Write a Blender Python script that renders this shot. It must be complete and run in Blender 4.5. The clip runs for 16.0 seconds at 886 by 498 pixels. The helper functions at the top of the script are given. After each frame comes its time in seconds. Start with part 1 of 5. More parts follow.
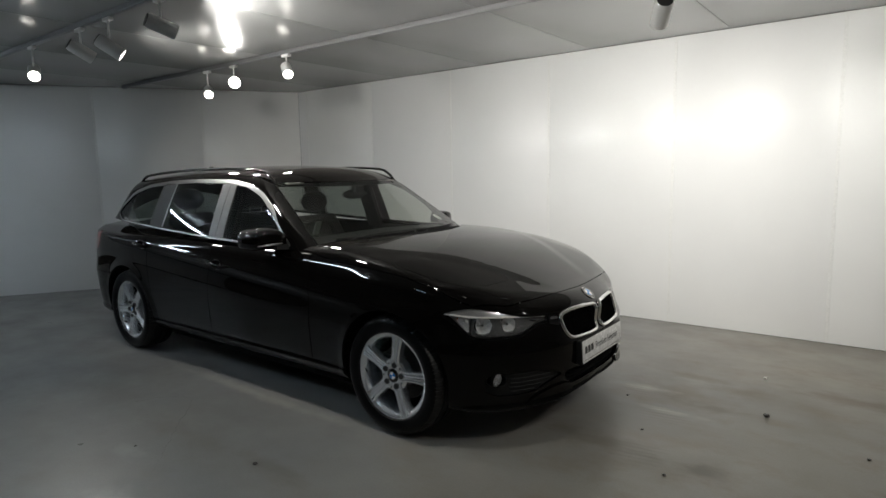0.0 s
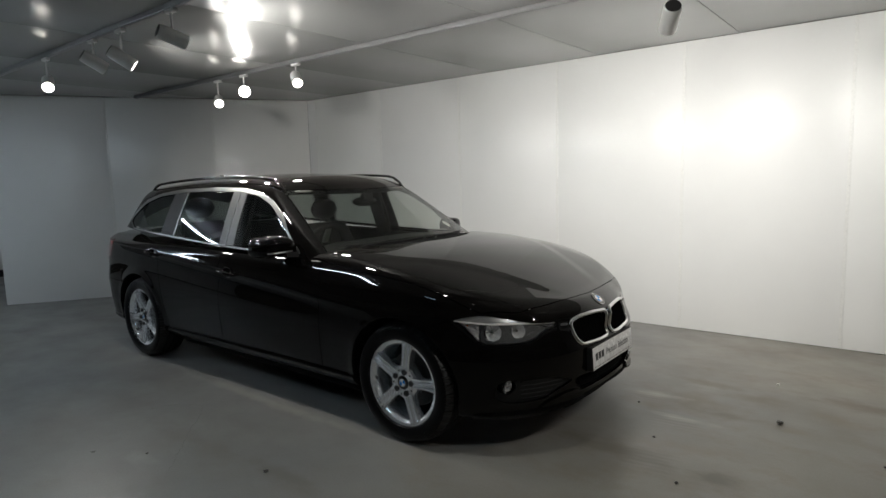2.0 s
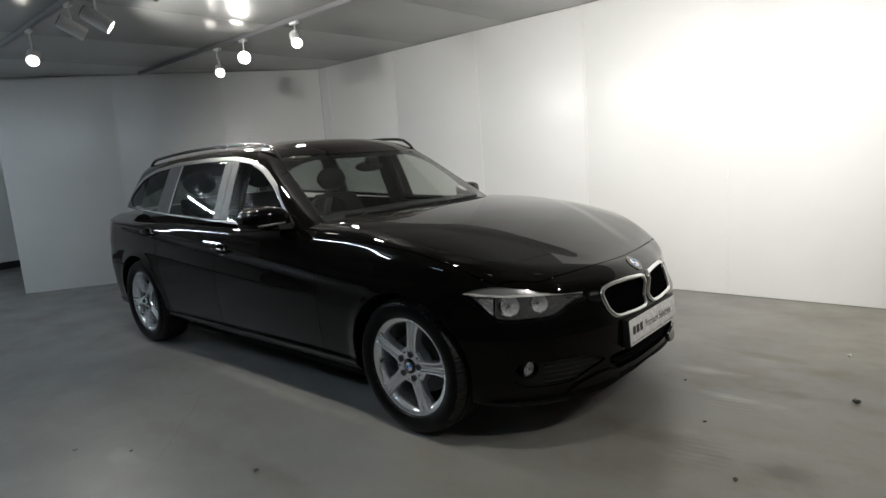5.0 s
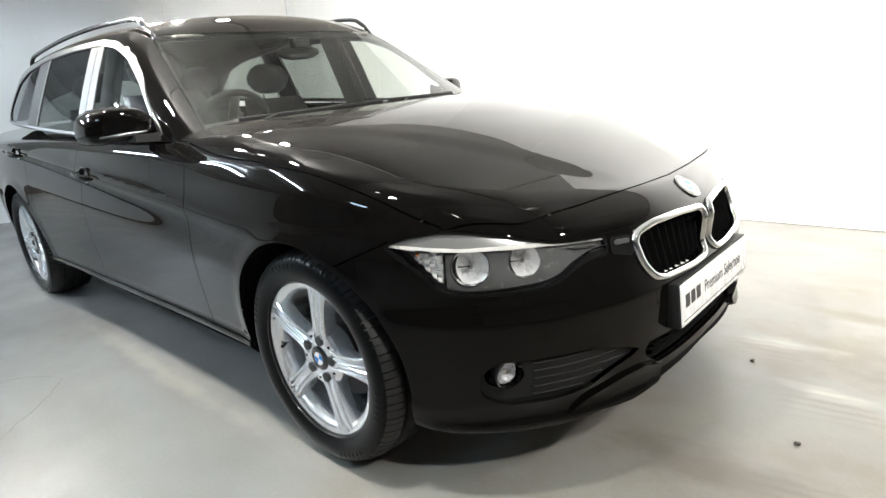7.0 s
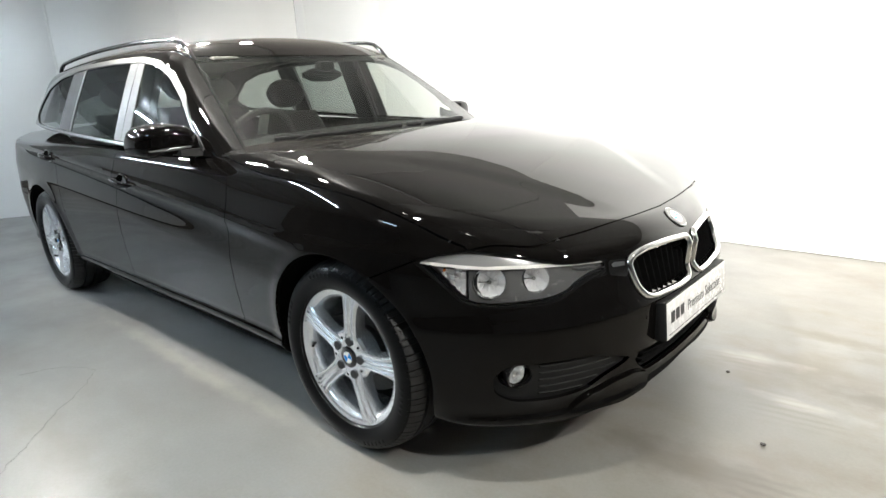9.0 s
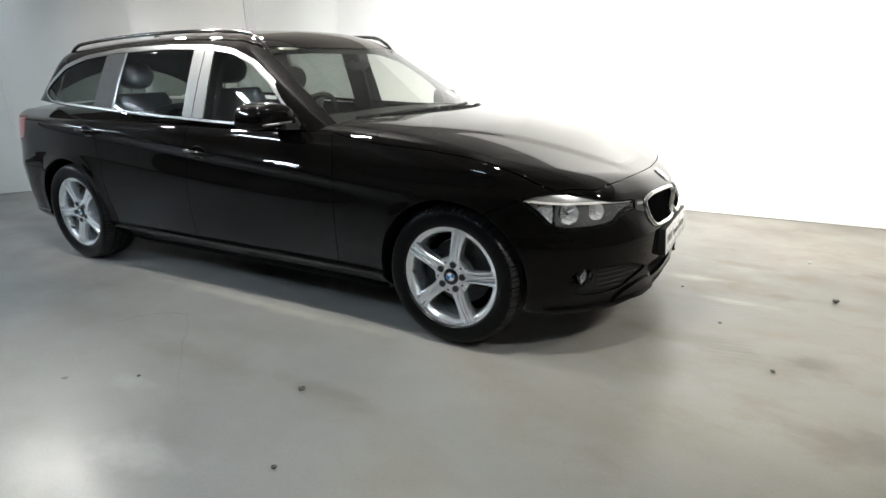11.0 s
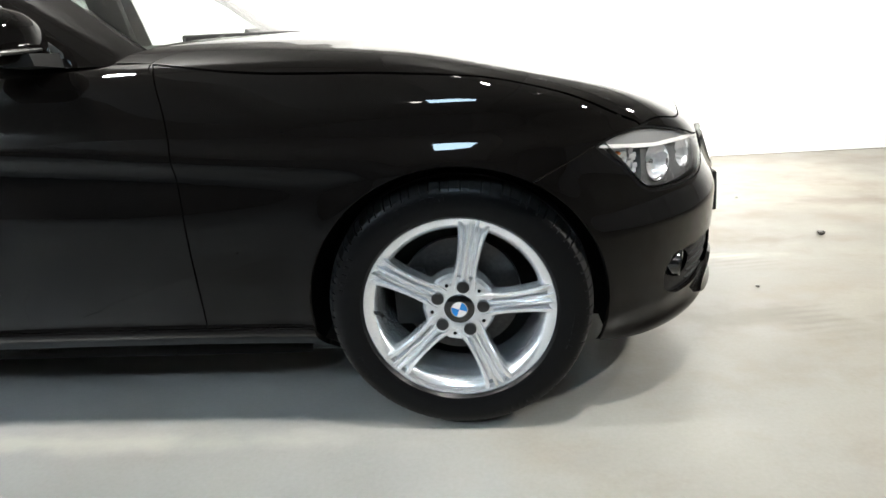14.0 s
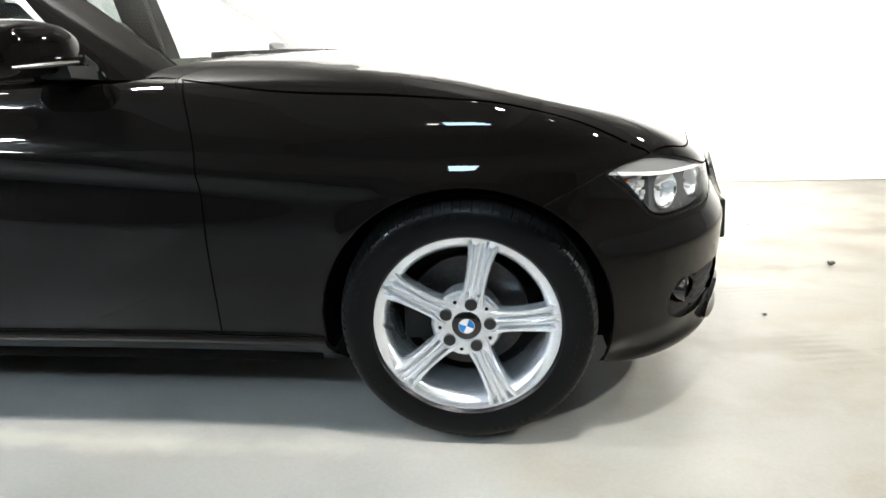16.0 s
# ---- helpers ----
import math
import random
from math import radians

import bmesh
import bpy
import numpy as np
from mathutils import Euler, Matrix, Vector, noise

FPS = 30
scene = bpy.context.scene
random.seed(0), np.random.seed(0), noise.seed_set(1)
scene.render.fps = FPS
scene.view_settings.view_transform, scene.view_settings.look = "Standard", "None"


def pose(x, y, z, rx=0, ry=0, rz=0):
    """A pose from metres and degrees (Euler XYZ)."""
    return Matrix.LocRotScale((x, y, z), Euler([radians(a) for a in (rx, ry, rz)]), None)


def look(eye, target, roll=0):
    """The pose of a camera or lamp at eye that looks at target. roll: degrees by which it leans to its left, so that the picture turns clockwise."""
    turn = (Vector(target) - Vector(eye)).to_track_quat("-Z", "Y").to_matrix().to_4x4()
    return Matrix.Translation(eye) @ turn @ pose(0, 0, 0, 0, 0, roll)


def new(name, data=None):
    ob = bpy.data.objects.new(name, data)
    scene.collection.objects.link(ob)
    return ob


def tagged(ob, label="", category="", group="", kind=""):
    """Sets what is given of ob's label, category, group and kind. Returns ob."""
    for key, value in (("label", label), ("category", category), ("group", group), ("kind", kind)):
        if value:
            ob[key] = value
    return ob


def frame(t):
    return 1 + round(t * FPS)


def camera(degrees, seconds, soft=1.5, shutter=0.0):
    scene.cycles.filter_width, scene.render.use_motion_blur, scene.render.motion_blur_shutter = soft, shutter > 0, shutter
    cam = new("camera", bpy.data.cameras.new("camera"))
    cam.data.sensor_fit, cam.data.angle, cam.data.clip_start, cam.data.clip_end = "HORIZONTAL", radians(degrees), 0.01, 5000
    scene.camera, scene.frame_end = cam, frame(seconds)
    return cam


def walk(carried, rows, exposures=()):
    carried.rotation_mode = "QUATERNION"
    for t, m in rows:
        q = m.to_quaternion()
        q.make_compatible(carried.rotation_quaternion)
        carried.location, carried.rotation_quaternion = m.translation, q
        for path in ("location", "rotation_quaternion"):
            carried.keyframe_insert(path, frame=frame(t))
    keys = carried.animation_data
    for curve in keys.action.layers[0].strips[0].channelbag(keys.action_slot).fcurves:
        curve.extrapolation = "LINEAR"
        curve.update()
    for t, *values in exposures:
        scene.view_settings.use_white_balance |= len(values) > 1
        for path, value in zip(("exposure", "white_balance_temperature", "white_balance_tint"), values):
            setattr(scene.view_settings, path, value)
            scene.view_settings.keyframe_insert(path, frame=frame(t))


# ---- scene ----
cam = camera(73.5, 16.0)
PATH = [
    (0, (2.037, -3.052, 1.372), (0.828, -1.48, 1.113), -1.1),
    (0.5, (2.034, -3.058, 1.369), (0.816, -1.494, 1.11), -1.2),
    (1, (2.032, -3.06, 1.368), (0.809, -1.498, 1.117), -1.5),
    (1.5, (2.041, -3.061, 1.373), (0.82, -1.497, 1.124), -1.2),
    (2, (2.037, -3.055, 1.375), (0.803, -1.499, 1.138), -1.5),
    (2.5, (2.032, -3.052, 1.371), (0.791, -1.501, 1.139), -1.3),
    (3, (2.016, -3.05, 1.367), (0.768, -1.504, 1.132), -1.1),
    (5.5, (1.758, -2.469, 1.24), (0.436, -1.01, 0.888), -4.9),
    (6, (1.604, -2.267, 1.225), (0.342, -0.782, 0.777), -3.5),
    (6.5, (1.469, -2.036, 1.167), (0.168, -0.618, 0.624), -4.9),
    (7, (1.34, -1.704, 1.059), (0.011, -0.319, 0.499), -5.4),
    (7.5, (1.248, -1.53, 0.998), (-0.13, -0.201, 0.419), -5.3),
    (8, (1.196, -1.456, 0.97), (-0.187, -0.156, 0.34), -5.2),
    (8.5, (1.267, -1.597, 1.032), (-0.079, -0.239, 0.449), -4.9),
    (9, (1.415, -1.924, 1.157), (0.115, -0.504, 0.615), -3.0),
    (11.5, (1.019, -3.161, 1.215), (0.23, -1.423, 0.619), -3.1),
    (12, (0.754, -3.25, 1.203), (0.176, -1.43, 0.608), -5.4),
    (12.5, (0.486, -3.134, 1.199), (0.078, -1.273, 0.589), -4.7),
    (13, (0.304, -2.909, 1.202), (0.041, -1.027, 0.58), -4.3),
    (13.5, (0.152, -2.606, 1.111), (0.043, -0.724, 0.445), -2.3),
    (14, (0.091, -2.134, 0.929), (-0.085, -0.256, 0.263), -4.0),
    (14.5, (0.08, -1.821, 0.859), (-0.101, 0.032, 0.128), -3.2),
    (15, (0.094, -1.682, 0.808), (-0.168, 0.139, 0.023), -4.5),
    (15.5, (0.099, -1.751, 0.813), (-0.151, 0.043, -0.034), -1.2),
    (16, (0.098, -2.168, 0.955), (-0.116, -0.28, 0.329), -2.1),
]
EXPOSURES = [(0, 0.1), (3, 0.1), (4.5, 0.3), (5.5, 0.72), (6, 1.25), (6.5, 1.7), (7, 2.33), (7.5, 2.55), (8, 2.6), (8.5, 2.5), (9, 2.15), (11.5, 1.77), (12, 1.95), (12.5, 1.98), (13, 2.08), (13.5, 2.17), (14, 2.6), (14.5, 2.9), (15, 3.15), (15.5, 2.98), (16, 2.87)]
walk(cam, [(t, look(eye, target, roll)) for t, eye, target, roll in PATH], EXPOSURES)

# ---- light ----
world = bpy.data.worlds.new("world")
scene.world = world
world.use_nodes = True
world.node_tree.nodes["Background"].inputs[0].default_value = (0.6, 0.65, 0.7, 1)
world.node_tree.nodes["Background"].inputs[1].default_value = 0.05


# ---- materials ----
def material(name):
    m = bpy.data.materials.new(name)
    m.use_nodes = True
    return m, m.node_tree, m.node_tree.nodes["Principled BSDF"]


def noise_tex(nt, scale, detail=3.0, rough=0.55, stretch=None):
    co = nt.nodes.new("ShaderNodeTexCoord")
    n = nt.nodes.new("ShaderNodeTexNoise")
    n.inputs["Scale"].default_value = scale
    n.inputs["Detail"].default_value = detail
    n.inputs["Roughness"].default_value = rough
    if stretch:
        mp = nt.nodes.new("ShaderNodeMapping")
        mp.inputs["Scale"].default_value = stretch
        nt.links.new(co.outputs["Object"], mp.inputs[0])
        nt.links.new(mp.outputs[0], n.inputs["Vector"])
    else:
        nt.links.new(co.outputs["Object"], n.inputs["Vector"])
    return n


def ramp(nt, src, stops):
    r = nt.nodes.new("ShaderNodeValToRGB")
    els = r.color_ramp.elements
    while len(els) < len(stops):
        els.new(0.5)
    for e, (p, c) in zip(els, stops):
        e.position = p
        e.color = (*c, 1) if len(c) == 3 else c
    nt.links.new(src, r.inputs[0])
    return r


def bump(nt, bsdf, src, strength, distance, prev=None):
    b = nt.nodes.new("ShaderNodeBump")
    b.inputs["Strength"].default_value = strength
    b.inputs["Distance"].default_value = distance
    nt.links.new(src, b.inputs["Height"])
    if prev:
        nt.links.new(prev.outputs[0], b.inputs["Normal"])
    nt.links.new(b.outputs[0], bsdf.inputs["Normal"])
    return b


def mix_rgb(nt, a, b, fac, kind="MIX"):
    m = nt.nodes.new("ShaderNodeMix")
    m.data_type, m.blend_type = "RGBA", kind
    for sock, v in ((m.inputs[0], fac), (m.inputs[6], a), (m.inputs[7], b)):
        if isinstance(v, bpy.types.NodeSocket):
            nt.links.new(v, sock)
        elif isinstance(v, (int, float)):
            sock.default_value = v
        else:
            sock.default_value = (*v, 1)
    return m.outputs[2]


def plain(name, colour, rough=0.5, metal=0.0, coat=0.0, grain=0.0, scale=60.0, spec=0.5, relief=0.0):
    m, nt, b = material(name)
    b.inputs["Base Color"].default_value = (*colour, 1)
    b.inputs["Roughness"].default_value = rough
    b.inputs["Metallic"].default_value = metal
    b.inputs["Specular IOR Level"].default_value = spec
    if coat:
        b.inputs["Coat Weight"].default_value = coat
        b.inputs["Coat Roughness"].default_value = 0.03
    if grain:
        n = noise_tex(nt, scale, 4)
        lo, hi = [c * (1 - grain) for c in colour], [min(1, c * (1 + grain)) for c in colour]
        r = ramp(nt, n.outputs["Fac"], [(0.3, lo), (0.7, hi)])
        nt.links.new(r.outputs[0], b.inputs["Base Color"])
        rr = ramp(nt, n.outputs["Fac"], [(0.3, [max(0, rough - 0.08)] * 3), (0.7, [min(1, rough + 0.08)] * 3)])
        nt.links.new(rr.outputs[0], b.inputs["Roughness"])
    if relief:
        n2 = noise_tex(nt, scale * 4, 3)
        bump(nt, b, n2.outputs["Fac"], 0.5, relief)
    return m


def make_paint():
    m, nt, b = material("black_metallic_paint")
    n = noise_tex(nt, 2600, 1)
    r = ramp(nt, n.outputs["Fac"], [(0.45, (0.0017, 0.0015, 0.0014)), (0.75, (0.0050, 0.0044, 0.0040))])
    nt.links.new(r.outputs[0], b.inputs["Base Color"])
    b.inputs["Roughness"].default_value = 0.45
    b.inputs["Specular IOR Level"].default_value = 0.0
    b.inputs["Coat Weight"].default_value = 1.0
    b.inputs["Coat Roughness"].default_value = 0.012
    b.inputs["Coat IOR"].default_value = 1.32
    # a thin uneven brown sheen, seen where the eye skims the panels
    film = noise_tex(nt, 5.0, 4, 0.6)
    fr = ramp(nt, film.outputs["Fac"], [(0.3, (0.045, 0.045, 0.045)), (0.7, (0.075, 0.075, 0.075))])
    nt.links.new(fr.outputs[0], b.inputs["Sheen Weight"])
    b.inputs["Sheen Roughness"].default_value = 0.3
    b.inputs["Sheen Tint"].default_value = (1.0, 0.90, 0.80, 1)
    return m


def make_glass(name, tint, ior=1.5):
    m, nt, b = material(name)
    nt.nodes.remove(b)
    tr = nt.nodes.new("ShaderNodeBsdfTransparent")
    tr.inputs[0].default_value = (*tint, 1)
    gl = nt.nodes.new("ShaderNodeBsdfGlossy")
    gl.inputs["Roughness"].default_value = 0.0
    lw = nt.nodes.new("ShaderNodeLayerWeight")
    lw.inputs[0].default_value = 0.5
    pw = nt.nodes.new("ShaderNodeMath")
    pw.operation = "POWER"
    pw.inputs[1].default_value = 5.0
    nt.links.new(lw.outputs["Facing"], pw.inputs[0])
    fr = nt.nodes.new("ShaderNodeMath")
    fr.operation = "MULTIPLY_ADD"
    f0 = ((ior - 1) / (ior + 1)) ** 2 * 1.6
    fr.inputs[1].default_value, fr.inputs[2].default_value = 1 - f0, f0
    nt.links.new(pw.outputs[0], fr.inputs[0])
    mx = nt.nodes.new("ShaderNodeMixShader")
    nt.links.new(fr.outputs[0], mx.inputs[0])
    nt.links.new(tr.outputs[0], mx.inputs[1])
    nt.links.new(gl.outputs[0], mx.inputs[2])
    nt.links.new(mx.outputs[0], nt.nodes["Material Output"].inputs[0])
    return m


FLOOR_STAINS_AND_GLARE = [
    (1.00, 0.55, 0.45, 0.30, (0.135, 0.108, 0.078), 0.61),
    (1.93, 1.00, 0.40, 0.14, (0.120, 0.096, 0.070), 0.81),
    (1.42, -0.35, 0.17, 0.11, (0.125, 0.108, 0.086), 0.81),
    (1.28, 0.44, 0.22, 0.08, (0.120, 0.100, 0.078), 0.81),
    (1.05, 0.94, 0.28, 0.09, (0.120, 0.098, 0.072), 0.74),
    (0.92, -0.30, 0.42, 0.13, (0.128, 0.110, 0.088), 0.68),
    (1.70, -0.90, 0.40, 0.16, (0.140, 0.122, 0.100), 0.68),
    (1.33, 0.80, 0.25, 0.10, (0.130, 0.110, 0.084), 0.68),
    (-0.95, -1.50, 0.60, 0.10, (0.160, 0.148, 0.130), 0.54),
    (-0.25, -1.46, 0.36, 0.08, (0.150, 0.138, 0.122), 0.61),
    (0.86, 0.56, 0.20, 0.07, (0.400, 0.375, 0.330), 0.74),
    (1.08, 0.26, 0.22, 0.05, (0.380, 0.355, 0.310), 0.68),
    # next two: glare off the floor, painted in as pale patches
    (-0.98, -1.77, 0.15, 0.07, (0.330, 0.326, 0.315), 0.50),
    (-0.55, -2.06, 0.24, 0.12, (0.360, 0.353, 0.338), 0.55),
    # pale strip along the sill: lamp light thrown off the flank, painted in
    (-1.10, -0.92, 1.10, 0.06, (0.360, 0.340, 0.300), 0.61),
]


def blotch(nt, cx, cy, rx, ry, most):
    """A ragged patch on the floor: its strength, from most in the middle down to nought."""
    co = nt.nodes.new("ShaderNodeTexCoord")
    mp = nt.nodes.new("ShaderNodeMapping")
    mp.vector_type = "TEXTURE"
    mp.inputs["Location"].default_value = (cx, cy, 0)
    mp.inputs["Scale"].default_value = (rx, ry, 1)
    nt.links.new(co.outputs["Object"], mp.inputs[0])
    far = nt.nodes.new("ShaderNodeVectorMath")
    far.operation = "LENGTH"
    nt.links.new(mp.outputs[0], far.inputs[0])
    rag = noise_tex(nt, 6.0, 4, 0.55, (1, 1.6, 1))
    add = nt.nodes.new("ShaderNodeMath")
    add.operation = "MULTIPLY_ADD"
    add.inputs[1].default_value = 1.6
    nt.links.new(rag.outputs["Fac"], add.inputs[0])
    nt.links.new(far.outputs["Value"], add.inputs[2])
    out = nt.nodes.new("ShaderNodeMapRange")
    out.interpolation_type = "SMOOTHSTEP"
    for key, v in (("From Min", 0.85), ("From Max", 1.85), ("To Min", most), ("To Max", 0.0)):
        out.inputs[key].default_value = v
    nt.links.new(add.outputs[0], out.inputs["Value"])
    return out.outputs[0]


def make_floor():
    m, nt, b = material("painted_concrete")
    big = noise_tex(nt, 0.55, 5, 0.6)
    mid = noise_tex(nt, 2.6, 5, 0.55, (1, 1.15, 1))
    fine = noise_tex(nt, 90, 3)
    c1 = ramp(nt, big.outputs["Fac"], [(0.3, (0.186, 0.188, 0.188)), (0.7, (0.272, 0.264, 0.246))])
    c2 = ramp(nt, mid.outputs["Fac"], [(0.28, (0.80, 0.78, 0.74)), (0.62, (1, 1, 1))])
    c3 = ramp(nt, fine.outputs["Fac"], [(0.3, (0.92, 0.92, 0.92)), (0.7, (1, 1, 1))])
    col = mix_rgb(nt, c1.outputs[0], c2.outputs[0], 0.30, "MULTIPLY")
    col = mix_rgb(nt, col, c3.outputs[0], 1.0, "MULTIPLY")
    # faint brown scuffs
    scuff = noise_tex(nt, 1.3, 4, 0.5, (1, 1.7, 1))
    sf = ramp(nt, scuff.outputs["Fac"], [(0.48, (0, 0, 0)), (0.85, (0.42, 0.42, 0.42))])
    col = mix_rgb(nt, col, (0.12, 0.094, 0.07), sf.outputs[0])
    # a warmer stretch in front of the car: warm lamp light put into the colour
    place = nt.nodes.new("ShaderNodeTexCoord")
    axes = nt.nodes.new("ShaderNodeSeparateXYZ")
    nt.links.new(place.outputs["Object"], axes.inputs[0])
    drift = nt.nodes.new("ShaderNodeMath")
    drift.operation = "MULTIPLY_ADD"
    drift.inputs[1].default_value = 2.2
    nt.links.new(big.outputs["Fac"], drift.inputs[0])
    nt.links.new(axes.outputs["X"], drift.inputs[2])
    warm_tint = ramp(nt, drift.outputs[0], [(0.2, (1, 1, 1)), (1.0, (1.0, 0.955, 0.855))])
    reach = nt.nodes.new("ShaderNodeMapRange")
    reach.inputs["From Min"].default_value, reach.inputs["From Max"].default_value = 0.9, 2.7
    nt.links.new(drift.outputs[0], reach.inputs["Value"])
    nt.links.new(reach.outputs[0], warm_tint.inputs[0])
    col = mix_rgb(nt, col, warm_tint.outputs[0], 1.0, "MULTIPLY")
    # brown dried stains in that stretch
    stain = noise_tex(nt, 2.6, 6, 0.68, (1, 1.5, 1))
    sp = ramp(nt, stain.outputs["Fac"], [(0.50, (0, 0, 0)), (0.66, (0.55, 0.55, 0.55))])
    held = nt.nodes.new("ShaderNodeMath")
    held.operation = "MULTIPLY"
    nt.links.new(sp.outputs[0], held.inputs[0])
    nt.links.new(reach.outputs[0], held.inputs[1])
    col = mix_rgb(nt, col, (0.165, 0.13, 0.092), held.outputs[0])
    # single stains and painted glare: middle, reach along x and y, colour, strength
    for cx, cy, rx, ry, tint, most in FLOOR_STAINS_AND_GLARE:
        col = mix_rgb(nt, col, tint, blotch(nt, cx, cy, rx, ry, most))
    # a rubbed patch of close parallel streaks
    bands = nt.nodes.new("ShaderNodeTexWave")
    bands.inputs["Scale"].default_value = 8.5
    bands.inputs["Distortion"].default_value = 2.5
    bands.inputs["Detail"].default_value = 2.0
    spin = nt.nodes.new("ShaderNodeMapping")
    spin.inputs["Rotation"].default_value = (0, 0, radians(-98))
    nt.links.new(place.outputs["Object"], spin.inputs[0])
    nt.links.new(spin.outputs[0], bands.inputs["Vector"])
    for cx, cy, rx, ry in ((1.11, -0.32, 0.17, 0.20), (1.06, 0.20, 0.20, 0.16), (0.84, 0.50, 0.22, 0.13)):
        rub = nt.nodes.new("ShaderNodeMath")
        rub.operation = "MULTIPLY"
        lines = ramp(nt, bands.outputs["Fac"], [(0.25, (0, 0, 0)), (0.9, (1, 1, 1))])
        nt.links.new(lines.outputs[0], rub.inputs[0])
        nt.links.new(blotch(nt, cx, cy, rx, ry, 0.34), rub.inputs[1])
        col = mix_rgb(nt, col, (0.115, 0.098, 0.078), rub.outputs[0])
    nt.links.new(col, b.inputs["Base Color"])
    rr = ramp(nt, mid.outputs["Fac"], [(0.30, (0.46, 0.46, 0.46)), (0.60, (0.32, 0.32, 0.32)), (0.80, (0.25, 0.25, 0.25))])
    nt.links.new(rr.outputs[0], b.inputs["Roughness"])
    b.inputs["Specular IOR Level"].default_value = 0.45
    b1 = bump(nt, b, mid.outputs["Fac"], 0.12, 0.01)
    bump(nt, b, fine.outputs["Fac"], 0.05, 0.002, b1)
    return m


def make_panel(name, colour, rough, wave, coat=0.0):
    m, nt, b = material(name)
    n = noise_tex(nt, 1.1, 4)
    lo = [c * 0.95 for c in colour]
    r = ramp(nt, n.outputs["Fac"], [(0.3, lo), (0.7, colour)])
    info = nt.nodes.new("ShaderNodeObjectInfo")
    tone = ramp(nt, info.outputs["Random"], [(0.0, (0.96, 0.96, 0.965)), (1.0, (1, 1, 0.99))])
    nt.links.new(mix_rgb(nt, r.outputs[0], tone.outputs[0], 1.0, "MULTIPLY"), b.inputs["Base Color"])
    b.inputs["Roughness"].default_value = rough
    b.inputs["Coat Weight"].default_value = coat
    b.inputs["Coat Roughness"].default_value = 0.05
    w = noise_tex(nt, 1.6, 2, 0.4)
    f = noise_tex(nt, 14, 2, 0.5)
    b1 = bump(nt, b, w.outputs["Fac"], wave, 0.02)
    bump(nt, b, f.outputs["Fac"], wave * 0.3, 0.003, b1)
    # brushed upright grain in the clear coat, which draws reflections out sideways
    sheet = noise_tex(nt, 1.0, 2, 0.5, (0.7, 1.0, 1.6))
    grain = noise_tex(nt, 1.0, 2, 0.6, (60.0, 1.0, 1.2))
    c1 = bump(nt, b, sheet.outputs["Fac"], 1.0, wave * 0.10)
    c2 = bump(nt, b, grain.outputs["Fac"], 1.0, wave * 0.008, c1)
    bump(nt, b, f.outputs["Fac"], wave * 0.3, 0.003, b1)
    nt.links.new(c2.outputs[0], b.inputs["Coat Normal"])
    return m


def glow(name, colour, strength):
    m, nt, b = material(name)
    b.inputs["Base Color"].default_value = (*colour, 1)
    b.inputs["Emission Color"].default_value = (*colour, 1)
    b.inputs["Emission Strength"].default_value = strength
    return m


PAINT = make_paint()
FLOOR = make_floor()
WALL = make_panel("white_wall_panel", (0.84, 0.84, 0.83), 0.34, 0.24, 0.16)
DARKWALL = make_panel("dark_wall_panel", (0.05, 0.05, 0.052), 0.5, 0.05)
GREYWALL = make_panel("grey_wall_panel", (0.26, 0.26, 0.265), 0.45, 0.05)
CEIL = make_panel("ceiling_panel", (0.44, 0.44, 0.435), 0.22, 0.08)
SEAM = plain("joint_strip", (0.80, 0.80, 0.78), 0.35, grain=0.05)
EDGE = plain("dark_sealant", (0.06, 0.06, 0.06), 0.7, grain=0.2)
TRACK = plain("grey_track", (0.15, 0.15, 0.152), 0.4, grain=0.06)
LAMP_WHITE = plain("lamp_housing", (0.72, 0.72, 0.71), 0.35, grain=0.05)
LAMP_SILVER = plain("silver_lamp_housing", (0.60, 0.60, 0.59), 0.30, 0.5)
LAMP_DARK = plain("lamp_back", (0.01, 0.01, 0.01), 0.5, grain=0.2)
LIT = glow("lit_spot_lens", (1.0, 0.96, 0.88), 10.0)
GLARE = glow("glaring_spot_lens", (1.0, 0.97, 0.90), 42.0)
TUBE = glow("fluorescent_tube", (0.77, 0.895, 1.0), 112.0)
FLOOD = glow("cool_floodlight", (0.56, 0.80, 1.0), 9.5)
CHROME = plain("chrome", (0.80, 0.80, 0.80), 0.07, 1.0)
SATIN = plain("satin_aluminium", (0.17, 0.17, 0.167), 0.36, 0.9)
FILM = plain("satin_grey_film", (0.065, 0.065, 0.064), 0.45, 0.1)
BROW = plain("headlamp_brow", (0.34, 0.34, 0.336), 0.24, 0.45)
ALLOY = plain("silver_wheel_paint", (0.92, 0.93, 0.95), 0.21, 0.76, coat=0.5)
RUBBER = plain("tyre_rubber", (0.0035, 0.0035, 0.0038), 0.32, spec=0.14)
TREAD = plain("dusty_tread_rubber", (0.015, 0.0147, 0.0145), 0.5, grain=0.35, scale=60, relief=0.0005, spec=0.3)
PLASTIC = plain("black_plastic", (0.008, 0.008, 0.008), 0.55, grain=0.2, scale=120, relief=0.0003, spec=0.3)
GLOSSBLACK = plain("gloss_black", (0.006, 0.006, 0.006), 0.06, coat=0.6)
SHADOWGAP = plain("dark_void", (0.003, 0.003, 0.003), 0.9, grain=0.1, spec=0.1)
HOUSING = plain("headlamp_housing", (0.22, 0.22, 0.222), 0.35, 0.2, grain=0.05)
BEZEL = plain("headlamp_bezel", (0.165, 0.165, 0.164), 0.22, 0.42, grain=0.05)
